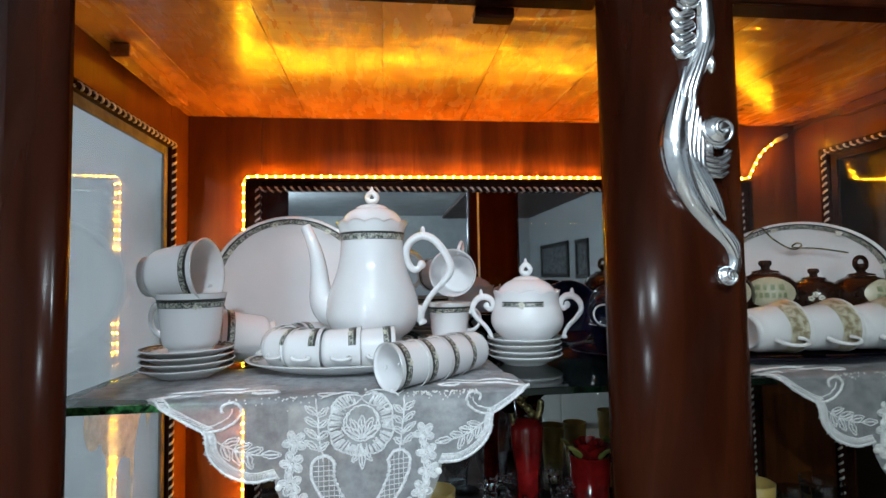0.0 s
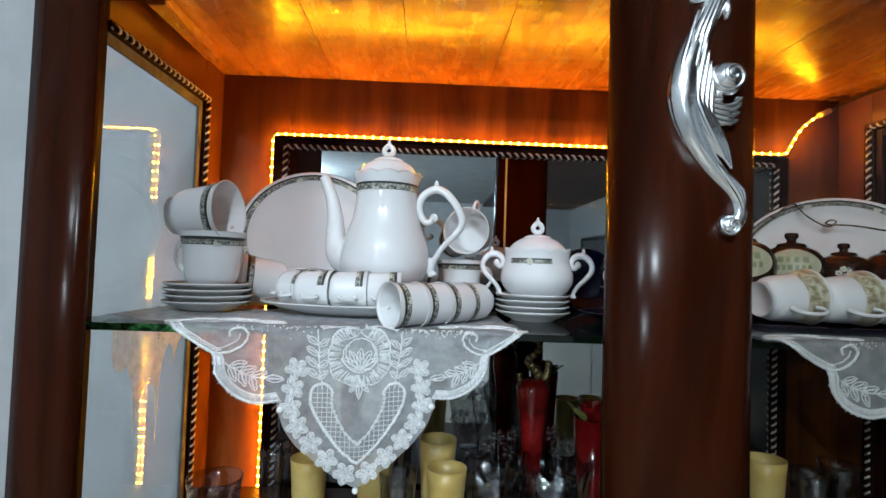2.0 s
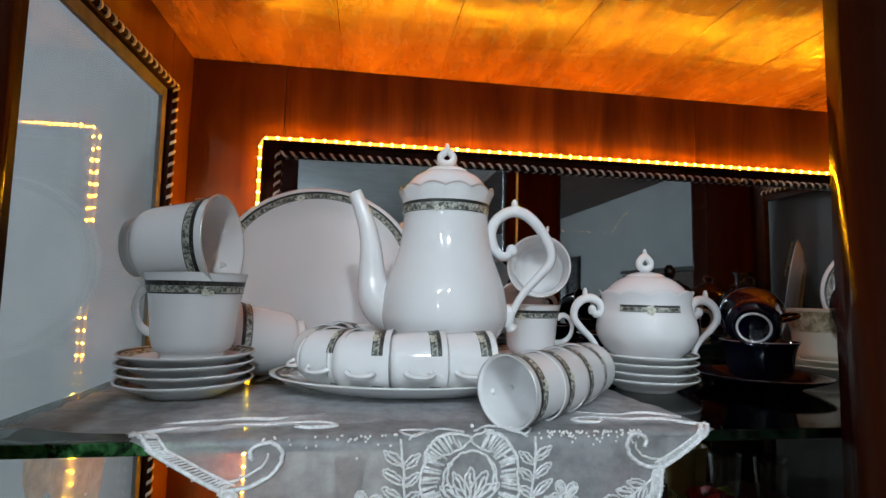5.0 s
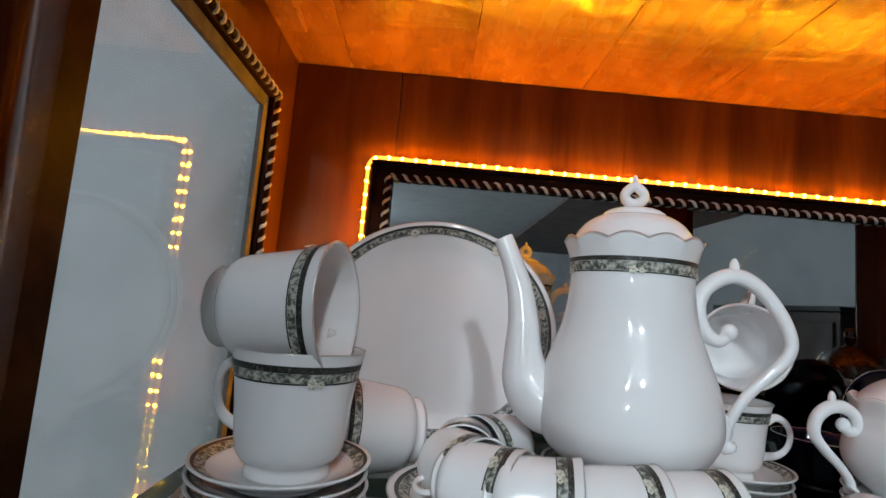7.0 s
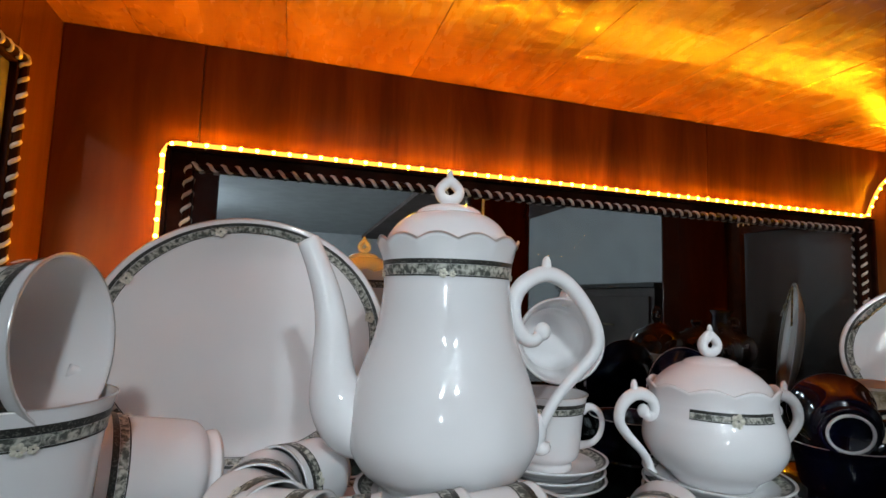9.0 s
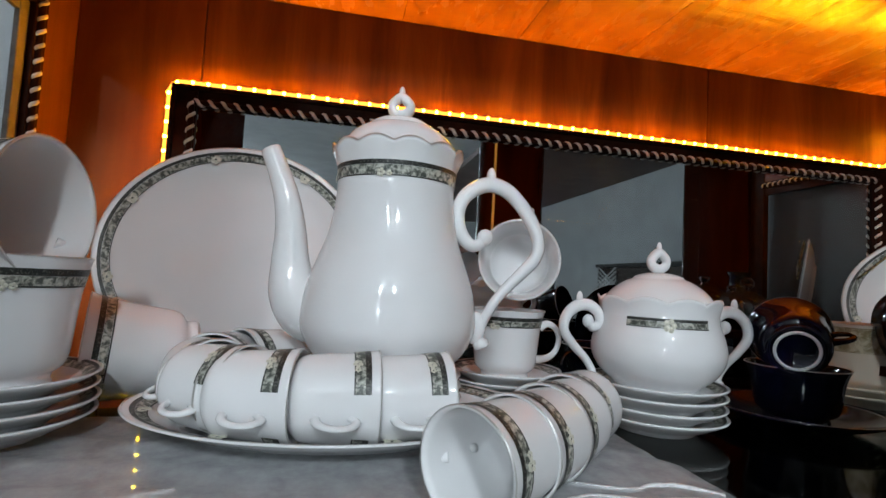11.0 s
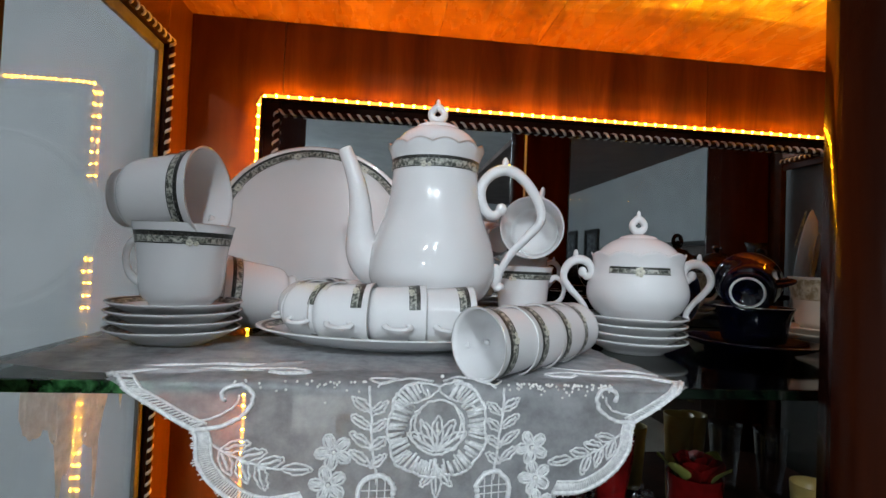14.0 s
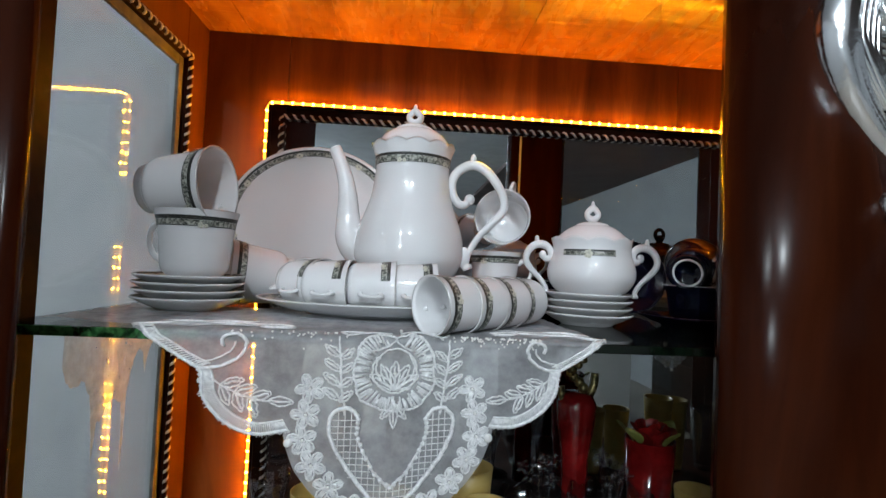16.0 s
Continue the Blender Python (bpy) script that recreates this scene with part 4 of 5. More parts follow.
lid = part("lid", lathe([tuple(p) for p in smooth_path(lid_prof, 3)], 96, dz=lambda a, i: 0.0016 * abs(math.sin(SC * a / 2)) if i < 4 else 0.0), WHITE, pot, "domed scalloped lid")
ring_finial(lid, 0.2262, 1.12)
sp = smooth_path([(-0.056, 0.054, 0.028), (-0.073, 0.058, 0.0285), (-0.086, 0.073, 0.0245), (-0.0905, 0.096, 0.0190), (-0.0925, 0.124, 0.0152), (-0.0975, 0.150, 0.0128), (-0.1065, 0.174, 0.0108), (-0.1155, 0.193, 0.0098)], 5)
V, F = tube_data([(p[0], 0, p[1]) for p in sp], [p[2] for p in sp], 16, False, 0.9)
F = F[:-1]
o = len(V) - 16
cen = np.mean(V[o:], axis=0)
V += [cen + (v - cen) * 0.72 for v in V[o:o + 16]]
V += [cen + (v - cen) * 0.6 - np.array((0.004, 0, 0.018)) * -1 * np.array((1, 1, -1)) for v in V[o:o + 16]]
for k in range(16):
    k2 = (k + 1) % 16
    F += [(o + k, o + k2, o + 16 + k2, o + 16 + k), (o + 16 + k, o + 16 + k2, o + 32 + k2, o + 32 + k)]
part("spout", mesh_of("spout", V, F), WHITE, pot, "curved spout")
scroll_handle(pot, [(0.0830, 0.1275), (0.0765, 0.1205), (0.0680, 0.1215), (0.0600, 0.1320), (0.0570, 0.1470), (0.0620, 0.1610), (0.0740, 0.1705), (0.0880, 0.1735), (0.1040, 0.1670), (0.1200, 0.1500), (0.1310, 0.1290), (0.1300, 0.1130), (0.1160, 0.0970), (0.0980, 0.0780), (0.0860, 0.0590), (0.0815, 0.0450), (0.0850, 0.0340)], 0.0068, (0.0860, 0.1800))
part("handle_foot", balls([(0.0780, 0, 0.050)], 0.0095, 14, 9, (1.0, 0.8, 1.5)), WHITE, pot)

# ---- sugar bowl ----
SUZ = SZ + 3 * 0.0088 + 0.0046
bowl = thing("sugar_bowl", pose(SUX + 0.004, SUY + 0.006, SUZ, 0, 0, -8), "round white porcelain sugar bowl with two scrolled handles", "sugar bowl")
su_out = [(0.037, 0.0), (0.039, 0.002), (0.044, 0.007), (0.0565, 0.016), (0.0650, 0.028), (0.0670, 0.039), (0.0645, 0.051), (0.0605, 0.061), (0.0590, 0.070)]
bowl.scale = (0.87, 0.87, 1.0)
fine = [tuple(p) for p in smooth_path(su_out, 4)]
crown = [(0.0598, 0.0740), (0.0610, 0.0775), (0.0620, 0.0805), (0.0606, 0.0812), (0.0590, 0.0775), (0.0575, 0.073), (0.055, 0.066)]
nb2 = len(fine)


def bowl_lift(a, i):
    k = i - nb2 - 2
    return 0.0045 * abs(math.sin(5 * a)) * (1.0 if 1 <= k <= 3 else (0.5 if k in (0, 4) else 0.0)) if i > nb2 else 0.0


part("body", lathe([(0, 0.003), (0.034, 0.003)] + fine + crown, 90, dz=bowl_lift), WHITE, bowl)
for nm, zt, zb, mt in (("dark_band", 0.0680, 0.0655, BAND_DARK), ("leaf_band", 0.0653, 0.0610, BAND_LEAF), ("fine_line", 0.0608, 0.0600, BAND_DARK)):
    part(nm, band_arc((radius_at(fine, zt) + 0.0005, zt), (radius_at(fine, zb) + 0.0005, zb), -144, -68, 19), mt, bowl, "short printed band")
part("printed_flower", FLOWER_BIG, FLOWER, bowl, "", Matrix.Rotation(radians(-16), 4, "Z") @ Matrix.Translation((0.0, -0.0622, 0.0625)))
lid_prof = [(0.0575, 0.074), (0.0565, 0.0785), (0.0520, 0.0855), (0.0440, 0.0930), (0.0340, 0.0990), (0.0260, 0.1020), (0.0240, 0.1040), (0.0165, 0.1064), (0.008, 0.1076), (0.0, 0.1078)]
lid = part("lid", lathe([tuple(p) for p in smooth_path(lid_prof, 3)], 90), WHITE, bowl, "domed scalloped lid")
ring_finial(lid, 0.1075, 1.12)
su_h = [(0.0750, 0.0600), (0.0695, 0.0545), (0.0630, 0.0590), (0.0655, 0.0690), (0.0760, 0.0745), (0.0890, 0.0725), (0.0990, 0.0630), (0.1005, 0.0505), (0.0910, 0.0385), (0.0775, 0.0265), (0.0690, 0.0150), (0.0680, 0.0060)]
scroll_handle(bowl, su_h, 0.0056, (0.0850, 0.0800))
scroll_handle(bowl, su_h, 0.0056, (0.0850, 0.0800), -1)

# ---- navy cups and a cream cup beside the sugar bowl ----
navy_s = make_saucer(0.078, "dark navy glazed saucer on the glass shelf", NAVY, pose(0.416, 0.785, SZ), False)
make_cup(0.044, 0.052, "dark navy glazed cup standing on its saucer", NAVY, False, m=pose(0.413, 0.780, SZ + 0.005, 0, 0, 60), name="navy_cup")
lying = make_cup(0.037, 0.050, "navy cup with a white foot ring lying in another cup", NAVY, False, None, lay((0.379, 0.747, 1.405), 52, 14, -100), name="navy_cup", hs=0.7)
part("foot_ring", tubes([([(0.0174 * math.cos(2 * math.pi * k / 32), 0.0174 * math.sin(2 * math.pi * k / 32), -0.0012) for k in range(32)], 0.0015, 8, True)]), WHITE, lying, "unglazed white foot ring")
make_cup(0.046, 0.052, "dark navy glazed cup standing near the mirror", NAVY, False, m=pose(0.290, 0.935, SZ, 0, 0, 200), name="navy_cup")
lean_s = make_saucer(0.064, "dark navy glazed saucer standing on edge against the mirror", NAVY, Matrix.Translation((0.405, 0.985, SZ + 0.0632)) @ Matrix.Rotation(radians(90 - 9), 4, "X"), False)
for k in range(2):
    make_saucer(0.060, "cream saucer in a small stack behind the centre post", CREAM, pose(0.592, 0.865, SZ + k * 0.0088), False, "cream saucers")
make_cup(0.047, 0.082, "cream porcelain cup with a gold scroll band on saucers", CREAM, True, None, pose(0.592, 0.865, SZ + 0.0088 + 0.0046, 0, 0, 20), gold=True)

# ---- right-hand bay: platter, brown mugs, cups ----
lean = oval_dish("leaning_platter", 0.154, 0.118, 0.018, "oval white platter with a dark rim leaning behind brown jars", Matrix.Translation((0.850, 0.908, SZ + 0.118)) @ Matrix.Rotation(radians(-44), 4, "Z") @ Matrix.Rotation(radians(90 - 8), 4, "X"))
hang = [(-0.135, 0.035, 0.026), (-0.085, 0.085, 0.026), (-0.055, 0.108, 0.026), (-0.035, 0.085, 0.028), (-0.012, 0.066, 0.028), (0.004, 0.060, 0.029), (0.014, 0.068, 0.029), (0.006, 0.072, 0.029), (0.0, 0.064, 0.029), (0.04, 0.060, 0.028), (0.085, 0.050, 0.027)]
part("hanger_wire", tubes([([tuple(p) for p in smooth_path(hang, 5)], 0.0016, 6, False)]), BRONZE, lean, "twisted wire plate hanger")


def jar(x, y, az, label, tilt=0.0, ring=False, flower=False, size=1.0):
    """A squat round brown jar with a cream lens-shaped panel and a knobbed or ringed lid."""
    g = thing("brown_jar", pose(x, y, SZ + 0.0525, tilt, 0, az), label, "jar", "brown jars")
    g.scale = (size, size, size)
    prof = [(0, 0.003), (0.028, 0.003), (0.031, 0.0), (0.040, 0.010), (0.0500, 0.030), (0.0525, 0.048), (0.0490, 0.066), (0.0390, 0.080), (0.0250, 0.087), (0.0225, 0.0885), (0.0, 0.0890)]
    fine_p = [tuple(p) for p in smooth_path(prof[2:], 4)]
    part("body", lathe(prof[:2] + fine_p, 44), BROWN_GLAZE, g)
    lid_ = part("lid", lathe([(0.0235, 0.0892), (0.022, 0.0925), (0.012, 0.0945), (0.0075, 0.096), (0.0075, 0.101), (0.011, 0.104), (0.011, 0.110), (0.008, 0.1125), (0.0, 0.113)], 32), BROWN_GLAZE, g, "brown knobbed lid")
    if ring:
        loop = [(0.015 * math.cos(t), 0.0, 0.113 + 0.013 * math.sin(t)) for t in np.linspace(0, 2 * math.pi, 20, endpoint=False)]
        part("ring", tubes([(loop, 0.0045, 8, True)]), BROWN_GLAZE, lid_)
    rim = [p for p in fine_p if p[1] < 0.0885]

    def on(u, v, off):
        z = 0.055 + v * 0.0270
        r = radius_at(rim, z) + off
        a_ = -math.pi / 2 + u * 0.88
        return (r * math.cos(a_), r * math.sin(a_), z)

    if flower:
        for u, v in ((0.0, 0.1), (0.22, -0.15), (-0.16, -0.2)):
            p = on(u, v, 0.0012)
            part("printed_flower", FLOWER_BIG, FLOWER, g, "", Matrix.Translation(p))
    else:
        V = [on(0, 0, 0.0008)]
        for j in range(1, 7):
            for k in range(28):
                t = 2 * math.pi * k / 28
                V.append(on(j / 6 * math.cos(t), j / 6 * math.sin(t), 0.0008))
        F = [(0, 1 + k, 1 + (k + 1) % 28) for k in range(28)]
        F += [(1 + (j - 1) * 28 + k, 1 + j * 28 + k, 1 + j * 28 + (k + 1) % 28, 1 + (j - 1) * 28 + (k + 1) % 28) for j in range(1, 6) for k in range(28)]
        part("oval_panel", mesh_of("oval", V, F), LABEL_CREAM, g, "cream oval panel with green print")
        for v0, v1, us in ((0.12, 0.50, ((-0.55, -0.34), (-0.24, -0.12), (0.0, 0.16), (0.30, 0.52))), (-0.38, -0.05, ((-0.58, -0.44), (-0.38, -0.26), (-0.20, -0.04), (0.04, 0.16), (0.24, 0.36), (0.44, 0.56)))):
            for u0, u1 in us:
                V = [on(u0 + (u1 - u0) * k / 3, v, 0.0013) for k in range(4) for v in (v0, v1)]
                part("printed_bar", mesh_of("bar", V, [(2 * k, 2 * k + 2, 2 * k + 3, 2 * k + 1) for k in range(3)]), LABEL_GREEN, g)
    return g


riser = thing("shelf_riser", pose(0.742, 0.79, SZ), "low dark wooden riser under the brown jars", "riser")
RISE = extrude_outline([(-0.165, -0.03), (0.165, -0.088), (0.175, -0.01), (-0.02, 0.075), (-0.165, 0.085)], 0.040, 0.0515)
part("top_board", RISE, WOOD_DARK, riser)
for rx, ry in ((-0.145, 0.0), (-0.12, 0.06), (0.14, -0.06), (0.05, 0.02)):
    part("foot", box(rx - 0.012, rx + 0.012, ry - 0.012, ry + 0.012, 0.0005, 0.0398, 0.002), WOOD_DARK, riser)
jar(0.704, 0.806, -32, "squat brown glazed jar with a cream oval panel and knob", 0, False, False, 0.94)
jar(0.612, 0.800, -26, "squat brown glazed jar with a ring on its lid, turned aside", 0, True)
jar(0.782, 0.790, -40, "squat brown glazed jar with a small white flower print", 0, False, True, 0.80)
jar(0.846, 0.762, 8, "squat brown glazed jar with a cream panel and ringed lid", 0, True, False, 0.86)
gold_cup = None
for k, (x, y, az) in enumerate([(0.566, 0.684, 8), (0.648, 0.684, 6), (0.735, 0.684, 4)]):
    m = lay((x, y, SZ + 0.0135 + 0.036), az, 4, -70)
    if gold_cup is None:
        gold_cup = make_cup(0.041, 0.082, "white cup with a gold scroll band lying on its side", None, True, None, m, True)
        tagged(gold_cup, group="gold banded cups")
    else:
        copy_thing(gold_cup, m)
tray = thing("navy_tray", pose(0.690, 0.690, SZ + 0.003), "long oval navy tray under the gold banded cups", "tray")
part("dish", lathe([(0, 0.0), (0.8, 0.0), (0.9, 0.004), (1.0, 0.0105), (0.985, 0.0115), (0.88, 0.008), (0, 0.007)], 72, 0.150, 0.055), NAVY, tray)
vase = thing("navy_vase", pose(0.905, 0.672, SZ), "tall navy vase with white flower print", "vase")
part("body", lathe([(0, 0.002), (0.035, 0.002), (0.036, 0.0), (0.046, 0.03), (0.050, 0.07), (0.040, 0.11), (0.022, 0.14), (0.020, 0.165), (0.027, 0.178), (0.024, 0.178), (0.017, 0.16), (0, 0.15)], 40), NAVY, vase)
for k, (a, z) in enumerate(((-2.2, 0.06), (-1.9, 0.075), (-2.05, 0.05), (-2.4, 0.08))):
    part("printed_flower", FLOWER_BIG, FLOWER, vase, "", Matrix.Rotation(a, 4, "Z") @ Matrix.Translation((0.0515, 0, z)) @ Matrix.Rotation(radians(90), 4, "Z"))


# ---- embroidered cloths over the shelf's edge ----
def make_cloth(x0, label, left=0.0):
    c = thing("lace_cloth", pose(x0, FRONT, SZ), label, "lace cloth", "lace cloths")

    def at(x, v, lift=0.0):
        """Cloth coordinates to space: x along the edge, v down from it (negative: on the shelf)."""
        x = x - (0.5 if x > 0 else 0.16) * x * x
        if v > 0:
            v *= 1 - 1.1 * max(0.0, x)
        wav = 0.0016 * math.sin(38 * x + 1.3) + 0.0010 * math.sin(91 * x + 40 * v)
        R = 0.004
        if v <= 0:
            return (x, -v - 0.001, 0.0012 + abs(wav) * 0.7 + lift)
        if v < 0.006:
            t = v / 0.006 * math.pi / 2
            return (x, -0.001 - (R + lift) * math.sin(t), 0.0012 - R + (R + lift) * math.cos(t))
        return (x, -0.001 - R - lift - 0.010 * min(1, v / 0.1) * (0.5 + 0.5 * math.sin(26 * x + 0.6)) * 0.6 + wav, 0.0012 - R - (v - 0.006))

    half = [(0.232, 0.000), (0.210, 0.012), (0.190, 0.026), (0.172, 0.036), (0.170, 0.044), (0.168, 0.060), (0.158, 0.076), (0.142, 0.088), (0.122, 0.094), (0.104, 0.092), (0.094, 0.090), (0.096, 0.106), (0.088, 0.126), (0.072, 0.146), (0.050, 0.164), (0.024, 0.182), (0.0, 0.194)]

    def low(x):
        """Depth of the hanging edge at x."""
        a = abs(x)
        best = 0.0
        for (xa, va), (xb, vb) in zip(half[:-1], half[1:]):
            lo, hi = min(xa, xb), max(xa, xb)
            if lo <= a <= hi and hi > lo:
                t = (a - xa) / (xb - xa)
                best = max(best, va + t * (vb - va))
        return best

    nx, nv = 150, 44
    V, F = [], []
    for i in range(nx + 1):
        x = -0.232 + 0.464 * i / nx
        d = max(0.0005, low(x))
        back = 0.165 * (1 - 0.55 * (abs(x) / 0.24) ** 3)
        for k in range(nv + 1):
            t = k / nv
            v = -back + t * back / 0.45 if t < 0.45 else d * (t - 0.45) / 0.55
            V.append(at(x, v))
    F = [(i * (nv + 1) + k, (i + 1) * (nv + 1) + k, (i + 1) * (nv + 1) + k + 1, i * (nv + 1) + k + 1) for i in range(nx) for k in range(nv)]
    part("organza", mesh_of("organza", V, F), SHEER, c, "sheer white organza")
    # the turned-back layer on the shelf, with soft creases
    V, F = [], []
    for i in range(91):
        x = -0.205 - left + (0.40 + left) * i / 90
        for k in range(21):
            t = k / 20
            y = 0.012 + 0.022 * math.sin(9 * x + 2) ** 2 + 0.190 * t
            crease = 0.0022 * max(0.0, math.sin(60 * x + 30 * t + 2 * math.sin(14 * x))) * (1 if x < -0.06 else 0.3)
            V.append((x, y, 0.0027 + crease))
    F = [(i * 21 + k, (i + 1) * 21 + k, (i + 1) * 21 + k + 1, i * 21 + k + 1) for i in range(90) for k in range(20)]
    part("folded_layer", mesh_of("fold", V, F), SHEER, c, "second layer lying creased on the shelf")

    def cord(name, pts, r=0.0009, closed=False, per=5, sides=5, both=True, lab=""):
        for s in ((1, -1) if both else (1,)):
            p = [q + np.array((random.gauss(0, 0.0004), random.gauss(0, 0.0004))) for q in smooth_path([(s * q[0], q[1]) for q in pts], per, closed)]
            part(name, tubes([([at(q[0], q[1], 0.0006) for q in p], r, sides, closed)]), THREAD, c, lab)

    # padded border with cross stitches
    edge = smooth_path([(0.236, -0.016), (0.222, 0.002)] + half[1:4], 4)
    lobe = smooth_path(half[3:11], 5)
    for s in (1, -1):
        for seg in (edge, lobe):
            outer = [at(s * q[0], q[1], 0.0008) for q in seg]
            inner, stitches = [], []
            for q in seg:
                cx, cy = (0.10, 0.0) if seg is edge else (0.118, 0.045)
                dx, dy = cx - q[0], (cy - q[1])
                n = math.hypot(dx, dy) + 1e-9
                inner.append((q[0] + dx / n * 0.0095, q[1] + dy / n * 0.0095))
            for a, b in zip(seg[:-1], seg[1:]):
                for t in (0.0, 0.5):
                    stitches.append(a + (b - a) * t)
            part("border_cord", tubes([(outer, 0.0017, 6, False), ([at(s * q[0], q[1], 0.0008) for q in inner], 0.0011, 5, False)]), THREAD, c, "padded embroidered border")
            st = []
            for q in stitches:
                cx, cy = (0.10, 0.0) if seg is edge else (0.118, 0.045)
                dx, dy = cx - q[0], cy - q[1]
                n = math.hypot(dx, dy) + 1e-9
                st.append(([at(s * q[0], q[1], 0.0006), at(s * (q[0] + dx / n * 0.0095), q[1] + dy / n * 0.0095, 0.0006)], 0.0007, 4, False))
            for q in stitches:
                cx, cy = (0.10, 0.0) if seg is edge else (0.118, 0.045)
                dx, dy = q[0] - cx, q[1] - cy
                n = (math.hypot(dx, dy) + 1e-9) / random.uniform(0.0014, 0.0034)
                st.append(([at(s * q[0], q[1], 0.0006), at(s * (q[0] + dx / n + random.gauss(0, 0.0008)), q[1] + dy / n, 0.0006)], 0.0006, 4, False))
            part("border_stitches", tubes(st), THREAD, c)
    # curl at the end of the upper border
    cord("curl", [(0.172, 0.036), (0.155, 0.034), (0.140, 0.025), (0.134, 0.012), (0.142, 0.004), (0.154, 0.008), (0.153, 0.016)], 0.0018, lab="scrolled cord")
    cord("curl", [(0.176, 0.030), (0.158, 0.027), (0.146, 0.019), (0.143, 0.011)], 0.0010)

    def leaf(x, v, ang, L, W, both=True):
        ca, sa = math.cos(ang), math.sin(ang)
        pts = []
        for t, w in ((0, 0), (0.25, 0.8), (0.55, 1.0), (0.85, 0.55), (1, 0), (0.85, -0.55), (0.55, -1.0), (0.25, -0.8)):
            pts.append((x + L * t * ca - W * w * sa, v + L * t * sa + W * w * ca))
        cord("leaf_loop", pts, 0.0009, True, 3, 4, both)
        cord("leaf_vein", [(x + L * 0.12 * ca, v + L * 0.12 * sa), (x + L * 0.5 * ca, v + L * 0.5 * sa), (x + L * 0.85 * ca, v + L * 0.85 * sa)], 0.0011, False, 2, 4, both)

    # sprig of leaves in each lobe
    cord("sprig_stem", [(0.166, 0.042), (0.152, 0.052), (0.136, 0.060), (0.118, 0.064), (0.108, 0.064)], 0.0009)
    for x, v in ((0.154, 0.051), (0.142, 0.057), (0.129, 0.062)):
        leaf(x, v, math.radians(195), 0.020, 0.0040)
        leaf(x, v, math.radians(112), 0.019, 0.0040)
    leaf(0.112, 0.064, math.radians(178), 0.022, 0.0042)
    # tall sprays on either side of the fan
    cord("spray_stem", [(0.052, 0.004), (0.050, 0.030), (0.047, 0.056), (0.044, 0.075)], 0.0011)
    for k in range(4):
        v = 0.014 + 0.013 * k
        leaf(0.050, v + 0.008, math.radians(-35), 0.018, 0.0034)
        leaf(0.050, v + 0.010, math.radians(-142), 0.015, 0.0032)
    # fan flower in the middle: petals of satin stitches
    st = []
    fan_r = lambda a: 0.0375 + 0.0020 * abs(math.sin(4.5 * a)) + 0.0016 * math.cos(4 * a + math.pi)
    for k in range(84):
        a = math.pi * (-0.40 + 1.80 * k / 83) + random.gauss(0, 0.03)
        r0, r1 = 0.0230 + abs(random.gauss(0, 0.0035)), fan_r(a) - abs(random.gauss(0, 0.0012))
        st.append(([at(r0 * math.cos(a), 0.034 + r0 * math.sin(a), 0.0006), at(r1 * math.cos(a), 0.034 + r1 * math.sin(a) * 0.97, 0.0010)], random.uniform(0.0009, 0.0014), 4, False))
    part("fan_stitches", tubes(st), THREAD, c, "fan of satin stitches")
    cord("fan_edge", [(fan_r(a) * math.cos(a), 0.034 + fan_r(a) * math.sin(a) * 0.97) for a in [math.pi * (-0.40 + 1.80 * k / 50) for k in range(51)]], 0.0012, False, 3, 5, False)
    cord("fan_ring", [(0.0205 * math.cos(a), 0.034 + 0.0205 * math.sin(a)) for a in [2 * math.pi * k / 20 for k in range(20)]], 0.0010, True, 3, 5, False)
    cord("fan_heart", [(0.0, 0.052), (0.012, 0.044), (0.018, 0.032), (0.014, 0.020)], 0.0010)
    for ang in (-30, -60, -90):
        leaf(0.0, 0.051, math.radians(ang), 0.026, 0.0044, ang != -90)
    cord("petal", [(0.0, 0.004), (0.016, 0.000), (0.030, 0.008), (0.034, 0.020), (0.022, 0.016), (0.008, 0.012)], 0.0010, True)
    cord("petal", [(0.004, -0.002), (0.018, -0.014), (0.034, -0.006), (0.046, 0.004)], 0.0010)
    cord("petal", [(0.030, -0.010), (0.052, -0.012), (0.044, 0.002)], 0.0009, True)
    leaf(0.0, 0.062, math.radians(90), 0.024, 0.0036, False)
    leaf(0.0, 0.064, math.radians(50), 0.018, 0.0030)
    # heart of two cords with a net between
    heart_o = [(0.0, 0.164), (0.020, 0.148), (0.042, 0.122), (0.055, 0.098), (0.057, 0.080), (0.049, 0.070), (0.038, 0.070), (0.031, 0.079)]
    heart_i = [(0.0, 0.140), (0.014, 0.128), (0.026, 0.108), (0.032, 0.092), (0.031, 0.079)]
    cord("heart_cord", heart_o, 0.0021, lab="thick heart-shaped cord")
    cord("heart_cord", heart_i, 0.0012)
    ho = smooth_path(heart_o[:6], 6)
    hi = smooth_path(heart_i, 6)

    def span(path, x):
        for a, b in zip(path[:-1], path[1:]):
            if min(a[0], b[0]) <= x <= max(a[0], b[0]) and abs(a[0] - b[0]) > 1e-6:
                return a[1] + (b[1] - a[1]) * (x - a[0]) / (b[0] - a[0])
        return None

    net = []
